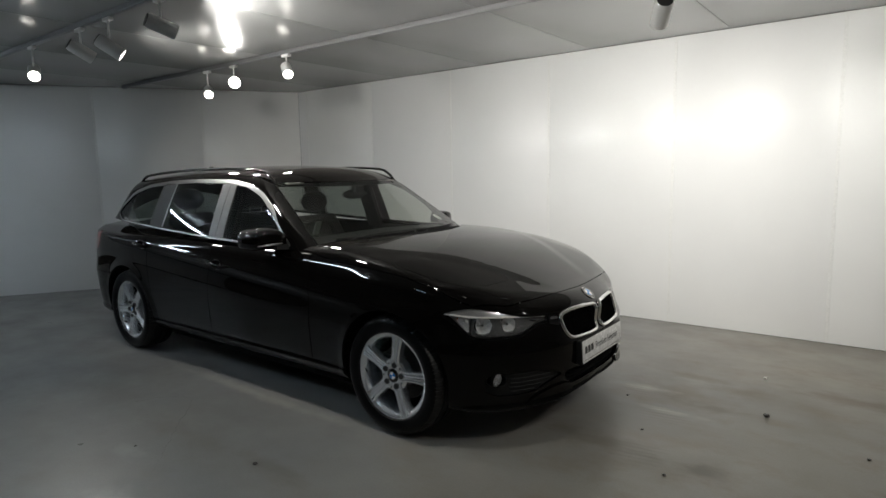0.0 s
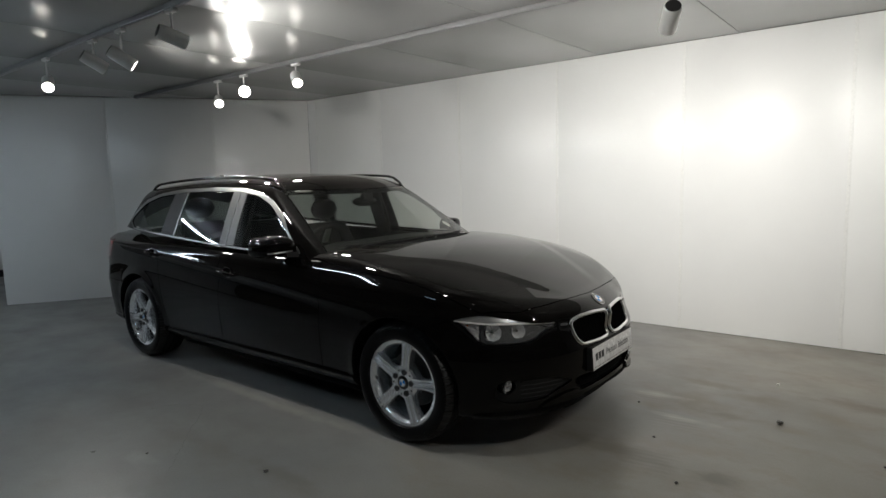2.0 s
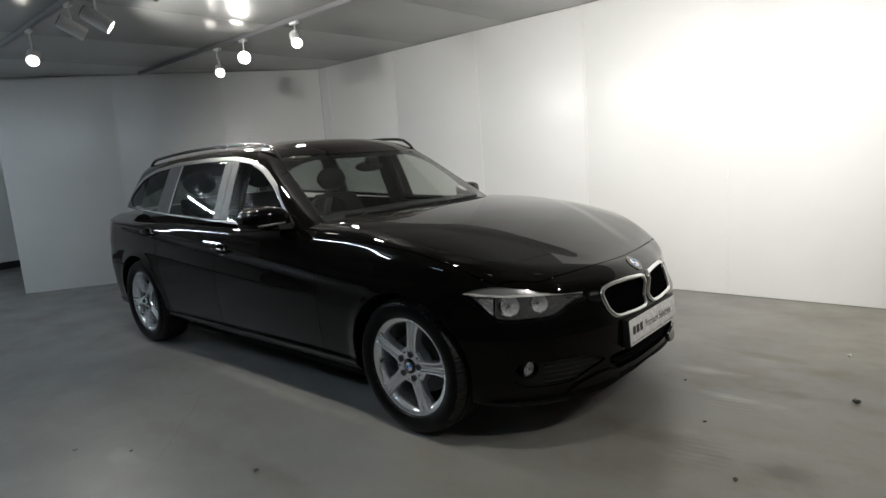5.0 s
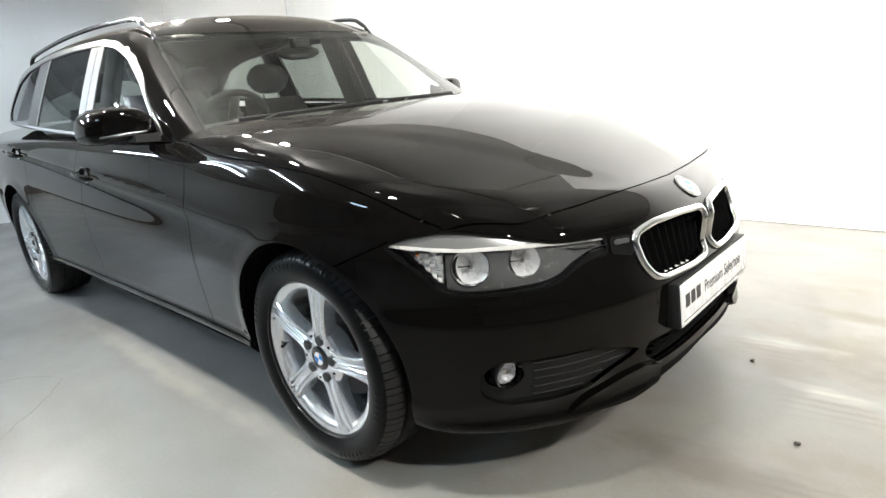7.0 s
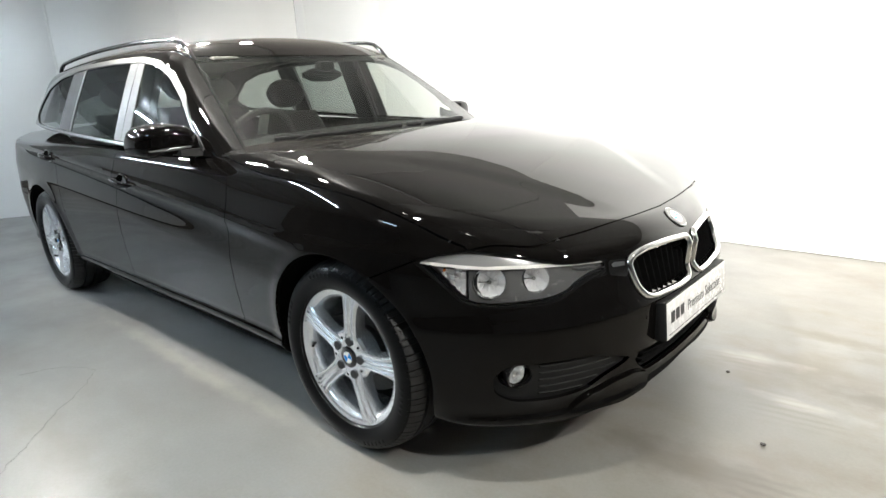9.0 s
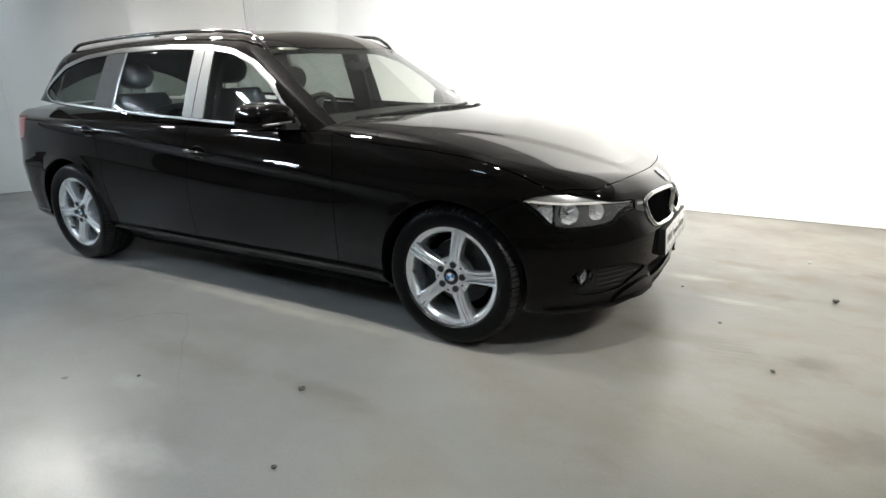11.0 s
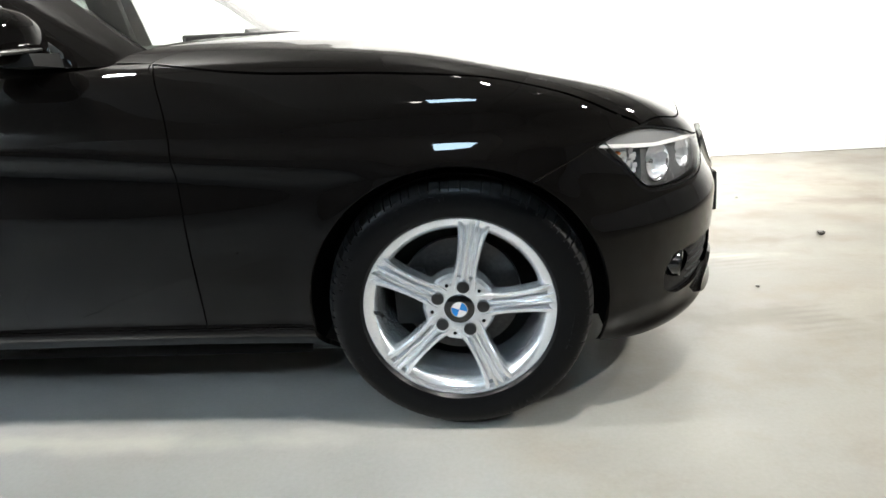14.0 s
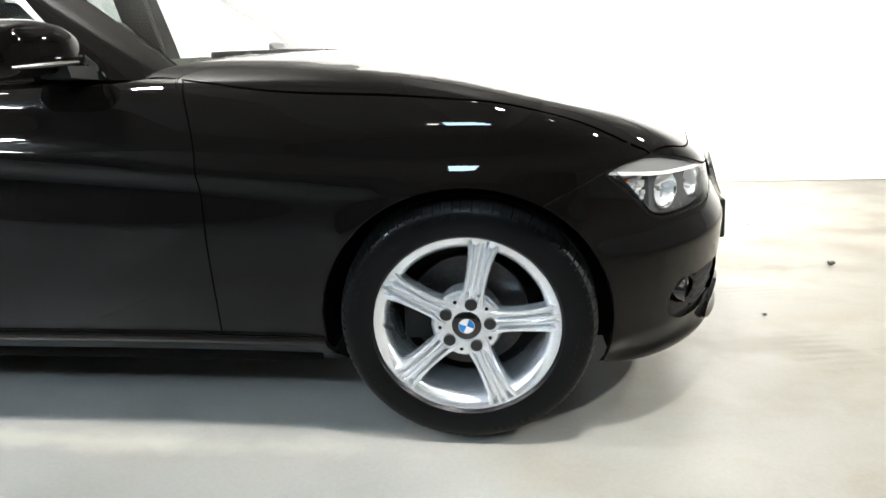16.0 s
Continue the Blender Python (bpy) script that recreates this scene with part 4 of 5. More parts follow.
def make_wheel(car, x, y, spin, side):
    """A five-spoke alloy wheel; side -1: its face looks to the car's right."""
    root_m = pose(x, y, HUB_Z) @ (Matrix.Identity(4) if side < 0 else pose(0, 0, 0, 0, 0, 180))
    # hub; along y, the outer face at minus y
    bm = lathe(bmesh.new(), [(0.0, 0.0), (0.036, 0.0), (0.038, -0.001), (0.060, -0.001), (0.080, 0.002), (0.088, 0.012), (0.088, 0.06), (0.0, 0.06)], 60)
    wheel = part("wheel", bm, ALLOY, car, "silver five-spoke alloy wheel with a black tyre", root_m)
    part("rim", lathe(bmesh.new(), [(0.2335, -0.020), (0.2345, -0.014), (0.2335, -0.006), (0.227, -0.0115), (0.217, -0.009), (0.207, -0.003), (0.199, 0.009), (0.196, 0.035), (0.194, 0.10), (0.200, 0.18), (0.224, 0.195), (0.232, 0.20)][::-1] + [(0.2335, -0.020)], 96), ALLOY, wheel)
    # tyre
    angles, k = [], 84
    for i in range(k):
        a = 2 * math.pi * (i + (0.2 if i % 2 else 0.0)) / k
        w = 2 * math.pi / k
        w *= 0.8 if i % 2 else 1.2
        angles += [a, a + w * 0.02, a + w * 0.15, a + w * 0.17]
    prof = [(0.2290, -0.012), (0.2350, -0.022), (0.2450, -0.0265), (0.2600, -0.0305), (0.2800, -0.0310), (0.2950, -0.0270), (0.3020, -0.0215), (0.3080, -0.0120), (0.3150, 0.0060), (0.3185, 0.022), (0.3190, 0.026), (0.3110, 0.028), (0.3110, 0.036), (0.3205, 0.038), (0.3220, 0.075), (0.3130, 0.077), (0.3130, 0.086), (0.3220, 0.088), (0.3220, 0.122), (0.3130, 0.124), (0.3130, 0.133), (0.3205, 0.135), (0.3150, 0.18), (0.300, 0.196), (0.270, 0.202), (0.235, 0.195), (0.229, 0.18)]

    def turned(first, last, deep):
        """The tyre's profile points first to last, turned round; its shoulder is cut by cross grooves."""
        bm = bmesh.new()
        rings = []
        for i, a in enumerate(angles):
            c, d = math.cos(a), math.sin(a)
            cut_here = deep if i % 4 in (1, 2) else 0.0
            rings.append([bm.verts.new(((r - (cut_here if 6 <= j <= 9 else 0.0)) * c, h, (r - (cut_here if 6 <= j <= 9 else 0.0)) * d)) for j, (r, h) in enumerate(prof) if first <= j <= last])
        for i in range(len(rings)):
            a, b = rings[i], rings[(i + 1) % len(rings)]
            for j in range(len(a) - 1):
                bm.faces.new((a[j], b[j], b[j + 1], a[j + 1]))
        return bm
    tyre = part("tyre", turned(0, 6, 0.006), RUBBER, wheel, "worn black tyre with grooved tread", angle=28)
    part("tread", turned(6, len(prof) - 1, 0.009), TREAD, tyre, "dusty grooved tread", angle=28)
    # raised lettering that cannot be read: short bars on the sidewall
    for a0, n, rr in ((95, 6, 0.281), (150, 5, 0.281), (205, 4, 0.272), (285, 6, 0.281), (340, 5, 0.272)):
        for i in range(n):
            a = radians(a0 + i * 4.2)
            m = Matrix.Rotation(-a, 4, "Y") @ Matrix.Translation((rr, -0.0312, 0))
            part("raised_mark", box(bmesh.new(), (-0.006, -0.0006, -0.0065), (0.006, 0.004, 0.0045), 0.0006, m), RUBBER, wheel)
    # spokes
    across = [(-1.0, 0.026), (-0.92, 0.005), (-0.80, 0.0), (-0.60, 0.0), (-0.50, 0.011), (-0.38, 0.012), (-0.28, -0.001), (-0.12, 0.0), (0.0, 0.0045), (0.12, 0.0), (0.28, -0.001), (0.38, 0.012), (0.50, 0.011), (0.60, 0.0), (0.80, 0.0), (0.92, 0.005), (1.0, 0.026)]
    half_w = curve([(0.03, 0.033), (0.06, 0.036), (0.085, 0.0305), (0.11, 0.0285), (0.15, 0.030), (0.19, 0.035), (0.208, 0.040), (0.222, 0.048)])
    face = curve([(0.03, -0.002), (0.07, -0.0035), (0.12, -0.0085), (0.17, -0.0115), (0.205, -0.012), (0.222, -0.0095)])
    for i in range(5):
        bm = bmesh.new()
        grid = []
        for r in np.linspace(0.046, 0.2215, 14):
            w, h0 = float(half_w(r)), float(face(r))
            fork = 0.007 * max(0.0, (r - 0.195) / 0.0265)
            row = [bm.verts.new((r + (fork * (1.4 if abs(u) < 0.3 else 0)), h0 + d, u * w)) for u, d in across]
            row += [bm.verts.new((r, h0 + 0.045, 0.9 * w)), bm.verts.new((r, h0 + 0.045, -0.9 * w))]
            grid.append(row)
        n = len(grid[0])
        for a, b in zip(grid, grid[1:]):
            for q in range(n):
                bm.faces.new((a[q], b[q], b[(q + 1) % n], a[(q + 1) % n]))
        bm.faces.new(grid[0])
        bm.faces.new(grid[-1][::-1])
        bmesh.ops.transform(bm, matrix=Matrix.Rotation(-radians(spin + 72 * i), 4, "Y"), verts=bm.verts)
        part("spoke", bm, ALLOY, wheel, angle=24)
        a = radians(spin + 72 * i)
        p = (0.0575 * math.cos(a), -0.0062, 0.0575 * math.sin(a))
        bolt = lathe(bmesh.new(), [(0.0, -0.0012), (0.0130, -0.0010), (0.0150, 0.0005), (0.0155, 0.012)], 20)
        part("wheel_bolt", bolt, LAMP_DARK, wheel, "dark recessed wheel bolt", Matrix.Translation(p))
        b = radians(spin + 72 * i + 36)
        part("vent_hole", disc(bmesh.new(), 0.0045, -0.0012, 14, 0.003), SHADOWGAP, wheel, "", Matrix.Translation((0.066 * math.cos(b), 0, 0.066 * math.sin(b))))
    cap_n = (0, -1, 0)
    part("centre_cap", lathe(bmesh.new(), [(0.0, -0.004), (0.033, -0.004), (0.036, -0.002), (0.036, 0.004), (0.0, 0.004)], 36), GLOSSBLACK, wheel, "round black hub cap")
    for q in range(4):
        bm = bmesh.new()
        ring = [(0, 0)] + [(0.019 * math.cos(q * math.pi / 2 + k * math.pi / 16), 0.019 * math.sin(q * math.pi / 2 + k * math.pi / 16)) for k in range(9)]
        lo = [bm.verts.new((u, -0.003, v)) for u, v in ring]
        hi = [bm.verts.new((u, -0.0052, v)) for u, v in ring]
        bm.faces.new(hi)
        for k in range(len(hi)):
            bm.faces.new((hi[k], lo[k], lo[(k + 1) % len(hi)], hi[(k + 1) % len(hi)]))
        part("cap_quadrant", bm, BLUE if q % 2 == 0 else WHITE_E, wheel, "", pose(0, 0, 0, 0, 20, 0))
    part("cap_rim", lathe(bmesh.new(), [(0.0185, -0.0055), (0.0205, -0.0055), (0.0205, -0.003), (0.0185, -0.003)], 36, "y", True), CHROME, wheel)
    # valve, brake
    va = radians(spin + 177)
    part("valve", tube(bmesh.new(), [(0.204 * math.cos(va), 0.022, 0.204 * math.sin(va)), (0.196 * math.cos(va), 0.006, 0.196 * math.sin(va)), (0.186 * math.cos(va), -0.006, 0.186 * math.sin(va))], 0.0055, 10), RUBBER, wheel)
    part("brake_disc", lathe(bmesh.new(), [(0.0, 0.064), (0.072, 0.064), (0.078, 0.070), (0.080, 0.088), (0.150, 0.088), (0.152, 0.100), (0.0, 0.100)], 64), STEEL, wheel, "worn steel brake disc")
    part("brake_hat", lathe(bmesh.new(), [(0.0, 0.058), (0.066, 0.058), (0.070, 0.062), (0.070, 0.070)], 40), STEEL, wheel)
    bm = box(bmesh.new(), (-0.165, 0.062, -0.07), (-0.085, 0.125, 0.075), 0.012)
    part("brake_caliper", bm, PLASTIC, wheel, "dark brake caliper")
    part("backing_plate", disc(bmesh.new(), 0.198, 0.135, 48, 0.004), SHADOWGAP, wheel)
    return wheel


def make_liners(car):
    for ax, r in ((0.0, ARCH_R), (AXLE_R, ARCH_RR)):
        for s in (-1, 1):
            bm = bmesh.new()
            rings = []
            for k in range(37):
                a = radians(-15 + 210 * k / 36)
                c, d = math.cos(a), math.sin(a)
                rr = r + 0.012
                lip = -skin_y(ax + rr * c, max(HUB_Z + rr * d, 0.21)) - 0.014
                rings.append([bm.verts.new((ax + rr * c, s * yy, HUB_Z + rr * d)) for yy in (lip, 0.78, 0.70, 0.60)])
            mid = bm.verts.new((ax, s * 0.60, HUB_Z))
            for a, b in zip(rings, rings[1:]):
                for j in range(3):
                    bm.faces.new((a[j], b[j], b[j + 1], a[j + 1]))
                bm.faces.new((a[3], b[3], mid))
            part("wheel_arch_liner", bm, SHADOWGAP, car, "black wheel arch liner")
    bm = box(bmesh.new(), (-3.45, -0.60, 0.165), (0.40, 0.60, 0.26), 0.03)
    box(bm, (-2.38, -0.77, 0.162), (-0.40, 0.77, 0.26), 0.02)
    part("underbody", bm, SHADOWGAP, car, "dark underbody tray")


def outline_on_nose(pts, lift):
    """A (y, z) outline on the right half of the nose, lifted off the skin."""
    out = []
    for y, z in pts:
        x = skin_x(y, z)
        n = normal_at((x, -y, z))
        out.append(Vector((x, -y, z)) + n * lift)
    return out


def ring_tube(bm, pts, r_out, r_side, n=10):
    """A closed bead along points on the nose, r_out off the skin and r_side across."""
    k = len(pts)
    rings = []
    for i, p in enumerate(pts):
        d = (pts[(i + 1) % k] - pts[i - 1]).normalized()
        nn = normal_at(p)
        side = d.cross(nn).normalized()
        rings.append([bm.verts.new(p + nn * math.cos(2 * math.pi * q / n) * r_out + side * math.sin(2 * math.pi * q / n) * r_side) for q in range(n)])
    for i in range(k):
        a, b = rings[i], rings[(i + 1) % k]
        for q in range(n):
            bm.faces.new((a[q], b[q], b[(q + 1) % n], a[(q + 1) % n]))
    return bm


def make_kidney(car):
    low = (LOW_P, LOW_N)
    pts = outline_on_nose(rounded(KIDNEY, 0.004, 2), 0.0)
    # even out the outline
    even, step_l = [], 0.008
    for a, b in zip(pts, pts[1:] + pts[:1]):
        m = max(1, int((b - a).length / step_l))
        even += [a.lerp(b, i / m) for i in range(m)]
    for flip in (False, True):
        bm = ring_tube(bmesh.new(), even, 0.013, 0.0112)
        if flip:
            bmesh.ops.transform(bm, matrix=Matrix.Scale(-1, 4, (0, 1, 0)), verts=bm.verts)
        grille = part("kidney_grille", bm, CHROME, car, "chrome-framed kidney grille with black slats", angle=60)
        for k in range(10):
            y = 0.047 + k * 0.0305
            zs = [z for z in np.linspace(0.49, 0.67, 60) if float(kidney_in(np.float64(y), np.float64(z))) > 0.003]
            if len(zs) < 6:
                continue
            bm = bmesh.new()
            rows = []
            x_lo, x_hi = skin_x(y, zs[0]), skin_x(y, zs[-1])
            for z in np.linspace(zs[0], zs[-1], 9):
                x = x_lo + (x_hi - x_lo) * (z - zs[0]) / (zs[-1] - zs[0])
                s = 1 if flip else -1
                rows.append([(x - 0.010, s * (y - 0.0015), z), (x - 0.0085, s * y, z), (x - 0.010, s * (y + 0.0015), z), (x - 0.045, s * (y + 0.003), z), (x - 0.045, s * (y - 0.003), z)])
            part("slat", loft(bm, rows), SHADOWGAP, grille)
        cut("grille_backing", low, [inside(kidney, 0.004)], SHADOWGAP, grille, sink=0.05, flange=-0.046, flip=flip)


LAMP_CUPS = ((56.4, 0.629, 0.044), (48.0, 0.629, 0.039))


def off_cup(deg, zc, r):
    """How far outside a round cup on the lamp's face."""
    return lambda x, y, z: np.hypot((turn(x, y) - deg * DEG) * 1.22, z - zc) - r


def make_headlamps(car):
    low = (LOW_P, LOW_N)
    under_brow = lambda x, y, z: -brow_rise(x, y, z) - 0.0025
    rings = [off_cup(d, z, r) for d, z, r in LAMP_CUPS]
    link = polygon([(31.6 * DEG, 0.641), (26.4 * DEG, 0.634), (26.6 * DEG, 0.582), (31.6 * DEG, 0.600)])
    link_face = polygon([(31.0 * DEG, 0.634), (27.0 * DEG, 0.628), (27.0 * DEG, 0.617), (31.0 * DEG, 0.620)])
    for flip in (False, True):
        s = 1 if flip else -1
        base = cut("headlamp", low, [inside(lamp, -0.002)], HOUSING, car, "clear headlamp with chrome reflectors and a grey bezel", sink=0.075, flange=-0.071, flip=flip)
        cut("lens_cover", low, [inside(lamp, -0.003)], CLEAR, base, "clear plastic lens cover", sink=0.001, flange=0.0, flip=flip)
        cut("brow", low, [inside(lamp, -0.004), lambda x, y, z: brow_rise(x, y, z)], BROW, base, "pale metallic brow", sink=0.009, flange=0.03, flip=flip)
        # bright light guide under the brow
        cut("light_guide", low, [inside(lamp, -0.005), lambda x, y, z: 0.0045 - np.abs(brow_rise(x, y, z) - 0.003)], PALE, base, "thin white light guide", sink=0.0065, flange=0.006, flip=flip)
        cut("bezel", low, [inside(lamp, -0.004), under_brow, rings[0], rings[1], lambda x, y, z: 60.2 * DEG - turn(x, y)], BEZEL, base, "satin grey bezel round the reflectors", sink=0.019, flange=0.035, flip=flip)
        cut("lens_rim", low, [inside(lamp, 0.002), outside(lamp, -0.004)], SHADOWGAP, base, "thin black lamp edge", sink=0.0022, flange=0.006, flip=flip)
        for deg, z, r in LAMP_CUPS:
            a = radians(deg)
            reach = lamp_reach(deg, z)
            p = Vector((reach * math.cos(a), s * reach * math.sin(a), z))
            n = Vector((0.86, s * 0.50, 0.02)).normalized()
            n_cup = Vector((math.cos(a - 0.10), s * math.sin(a - 0.10), 0.16)).normalized()
            at = facing(p - n_cup * 0.020, n_cup)
            bowl = part("reflector", facet_bowl(r), REFLECT, base, "faceted chrome reflector", at, angle=12)
            part("cup_rim", lathe(bmesh.new(), [(r * 0.97, -0.004), (r * 1.0, 0.0035), (r * 1.05, 0.0035), (r * 1.06, -0.004)], 40, "z", True), CHROME, bowl, "thin chrome cup rim")
            part("bulb_cap", lathe(bmesh.new(), [(0.0, -0.010), (r * 0.14, -0.012), (r * 0.22, -0.018), (r * 0.24, -0.040)], 24, "z"), CHROME, bowl, "chrome bulb cap")
            shroud = [(r * 0.88 * math.cos(w), r * 0.88 * math.sin(w), -0.006) for w in np.linspace(2.3, 4.1, 12)]
            part("cup_shroud", tube(bmesh.new(), shroud, [0.0012 + 0.0048 * math.sin(math.pi * k / 11) for k in range(12)], 8), GLOSSBLACK, bowl, "black shroud in the cup")
            part("bulb_stem", tube(bmesh.new(), [(-r * 0.9, 0.0, -0.022), (-r * 0.2, 0.0, -0.014)], 0.0022, 8), CHROME, bowl)
        # turn lamp in the outer tip: mirror blocks round an amber bulb
        tip = cut("turn_lamp", low, [inside(lamp, -0.006), under_brow, lambda x, y, z: turn(x, y) - 60.8 * DEG], REFLECT, base, "faceted chrome turn lamp", sink=0.034, flange=0.02, flip=flip)
        rng = random.Random(11)
        for deg in np.arange(61.2, 67.2, 0.95):
            for z in np.arange(0.580, 0.682, 0.0125):
                rr = lamp_reach(deg, z)
                p = Vector((rr * math.cos(radians(deg)), s * rr * math.sin(radians(deg)), z))
                if float(lamp(p.x, p.y, p.z)) < 0.012 or float(brow_rise(p.x, p.y, p.z)) > -0.010:
                    continue
                n = Vector((math.cos(radians(deg - 4)) + rng.uniform(-0.22, 0.22), s * math.sin(radians(deg - 4)) + rng.uniform(-0.22, 0.22), rng.uniform(-0.3, 0.3))).normalized()
                part("mirror_block", box(bmesh.new(), (-0.0062, -0.0058, -0.006), (0.0062, 0.0058, 0.003), 0.0015, None), REFLECT, tip, "", facing(p - n * 0.029, n), angle=10)
        rr = lamp_reach(64.6, 0.662) - 0.022
        p = Vector((rr * math.cos(radians(64.6)), s * rr * math.sin(radians(64.6)), 0.662))
        part("amber_bulb", lathe(bmesh.new(), [(0.0, 0.006), (0.003, 0.005), (0.0045, 0.0), (0.004, -0.012)], 16, "z"), AMBER, tip, "small amber bulb", facing(p, (p.x, p.y, 0)))
        # thin bright strip on the inner bezel
        pts, rs = [], []
        for k in range(13):
            u = k / 12
            deg, z = 33.8 + 6.8 * u, 0.6245 + 0.013 * u * u
            rr = lamp_reach(deg, z) - 0.017
            pts.append((rr * math.cos(radians(deg)), s * rr * math.sin(radians(deg)), z))
            rs.append(0.0008 + 0.0030 * math.sin(math.pi * min(max(u, 0.04), 0.96)))
        part("bright_strip", tube(bmesh.new(), pts, rs, 8), CHROME, base, "thin chrome strip")
        # block between lamp and grille
        block = cut("grille_link", low, [lambda x, y, z: np.where(x > 0.3, link(turn(x, y), z), -1.0)], GLOSSBLACK, car, "gloss black block between lamp and grille", sink=-0.003, flange=0.012, flip=flip)
        cut("link_face", low, [lambda x, y, z: np.where(x > 0.3, link_face(turn(x, y), z), -1.0)], CHROME, block, "chrome link strip", sink=-0.005, flange=0.006, flip=flip)


BROW_EDGE = curve([(30.0, 0.634), (32.2, 0.637), (36, 0.643), (44.3, 0.655), (51.3, 0.662), (58, 0.667), (64.7, 0.677), (68.6, 0.686), (75, 0.70)])


def brow_rise(x, y, z):
    """How far above the brow's lower edge."""
    return z - BROW_EDGE(np.degrees(np.arctan2(np.abs(y), x)))


def lamp_reach(deg, z):
    """How far from the axle's middle the skin lies in a direction."""
    a = radians(deg)
    rs = np.linspace(0.3, 1.0, 700)
    f = lower_body(rs * math.cos(a), rs * math.sin(a), np.full(rs.shape, z))
    return float(rs[np.argmax(f > 0)])


def facet_bowl(r):
    """A deep mirror bowl with upright flutes, stepped across the middle as reflectors are."""
    bm = bmesh.new()
    rng = random.Random(int(r * 1000))
    k, rows = 30, [(0.14, -0.040), (0.34, -0.036), (0.36, -0.033), (0.60, -0.026), (0.62, -0.022), (0.82, -0.012), (0.97, -0.001), (1.0, 0.0)]
    lift = [rng.uniform(-1, 1) for _ in range(k)]
    rings = []
    for n, (u, h) in enumerate(rows):
        ring = []
        for m in range(k):
            a = 2 * math.pi * m / k
            d = lift[(m + 7 * (n // 2)) % k] * 0.0042 * (1 if 0 < n < len(rows) - 1 else 0)
            ring.append(bm.verts.new((u * r * math.cos(a), u * r * math.sin(a), h + d)))
        rings.append(ring)
    for a, b in zip(rings, rings[1:]):
        for m in range(k):
            bm.faces.new((a[m], a[(m + 1) % k], b[(m + 1) % k], b[m]))
    bm.faces.new(rings[0][::-1])
    return bm


def make_front(car):
    low = (LOW_P, LOW_N)
    # lower intakes with their fog lamps
    for flip in (False, True):
        s = 1 if flip else -1
        ins = cut("side_intake", low, [inside(intake, 0.002), lambda x, y, z: np.hypot(np.abs(y) - 0.698, z - 0.362) - 0.033], PLASTIC, car, "black ribbed plastic bumper insert", sink=0.0135, flange=-0.012, flip=flip)
        for k in range(5):
            z = 0.296 + k * 0.021
            ys = [y for y in np.linspace(0.38, 0.648, 60) if float(intake_in(np.float64(y), np.float64(z))) > 0.007]
            if len(ys) > 6:
                rows = []
                for y in np.linspace(ys[0], ys[-1], 10):
                    x = skin_x(y, z)
                    rows.append([(x - 0.011, s * y, z - 0.0015), (x - 0.010, s * y, z), (x - 0.011, s * y, z + 0.0015), (x - 0.018, s * y, z + 0.003), (x - 0.018, s * y, z - 0.003)])
                part("rib", loft(bmesh.new(), rows), PLASTIC, ins)
        p = Vector((skin_x(0.700, 0.362), s * 0.700, 0.362))
        n = Vector((0.93, s * 0.36, 0.0)).normalized()
        m = facing(p - n * 0.019, n)
        fog = part("fog_lamp", facet_bowl(0.030), ALLOY, car, "round chrome fog lamp", m, angle=12)
        part("fog_ring", lathe(bmesh.new(), [(0.031, 0.012), (0.034, 0.019), (0.037, 0.015), (0.038, -0.02)], 36, "z"), GLOSSBLACK, fog)
        part("bulb_shield", lathe(bmesh.new(), [(0.0, 0.002), (0.007, 0.0), (0.008, -0.02)], 20, "z"), CHROME, fog)
        # proud flap under the insert
        flap = polygon(rounded([(0.285, 0.264), (0.36, 0.290), (0.44, 0.288), (0.53, 0.262), (0.60, 0.226), (0.42, 0.214), (0.30, 0.226)], 0.015))
        cut("chin_flap", low, [lambda x, y, z: np.where(x > 0.3, flap(np.abs(y), z), -1.0)], PAINT, car, sink=-0.011, flange=0.03, flip=flip)
    grid = cut("lower_grille", low, [inside(mouth, 0.002)], SHADOWGAP, car, "black lower grille with slats", sink=0.055, flange=-0.052, both=True)
    for k in range(4):
        z = 0.278 + k * 0.019
        rows = []
        for y in np.linspace(-0.29, 0.29, 13):
            x = skin_x(abs(y), z)
            rows.append([(x - 0.020, y, z - 0.002), (x - 0.018, y, z), (x - 0.020, y, z + 0.002), (x - 0.054, y, z + 0.004), (x - 0.054, y, z - 0.004)])
        part("slat", loft(bmesh.new(), rows), SHADOWGAP, grid)
    # number plate with its black plinth
    m = pose(0.782, 0, 0.426, 90 - 4, 0, 90)
    plinth = part("plate_plinth", box(bmesh.new(), (-0.268, -0.063, -0.030), (0.268, 0.063, 0.006), 0.006), PLASTIC, car, "black plate plinth", m)
    board = part("number_plate", box(bmesh.new(), (-0.262, -0.058, 0.0065), (0.262, 0.058, 0.010), 0.0015), PLATE_W, car, "white show plate with black lettering", m)
    part("plate_line", box(bmesh.new(), (-0.250, -0.047, 0.0095), (0.250, -0.0445, 0.0104), 0.0), INK, board)
    txt = bpy.data.curves.new("plate_text", "FONT")
    txt.body, txt.size, txt.extrude, txt.align_x = "Premium Selection", 0.050, 0.0003, "LEFT"
    txt.materials.append(INK)
    t = new("plate_text", txt)
    t.parent = board
    t.matrix_basis = Matrix.Translation((-0.100, -0.012, 0.0104)) @ Matrix.Diagonal((0.80, 1.0, 1.0, 1.0))
    for k in range(3):
        part("plate_mark", box(bmesh.new(), (-0.235 + k * 0.038, -0.012, 0.0095), (-0.205 + k * 0.038, 0.024, 0.0104), 0.0), INK, board)
    z = 0.690
    x = skin_x(0.0, z)
    n = normal_at((x, 0.0, z))
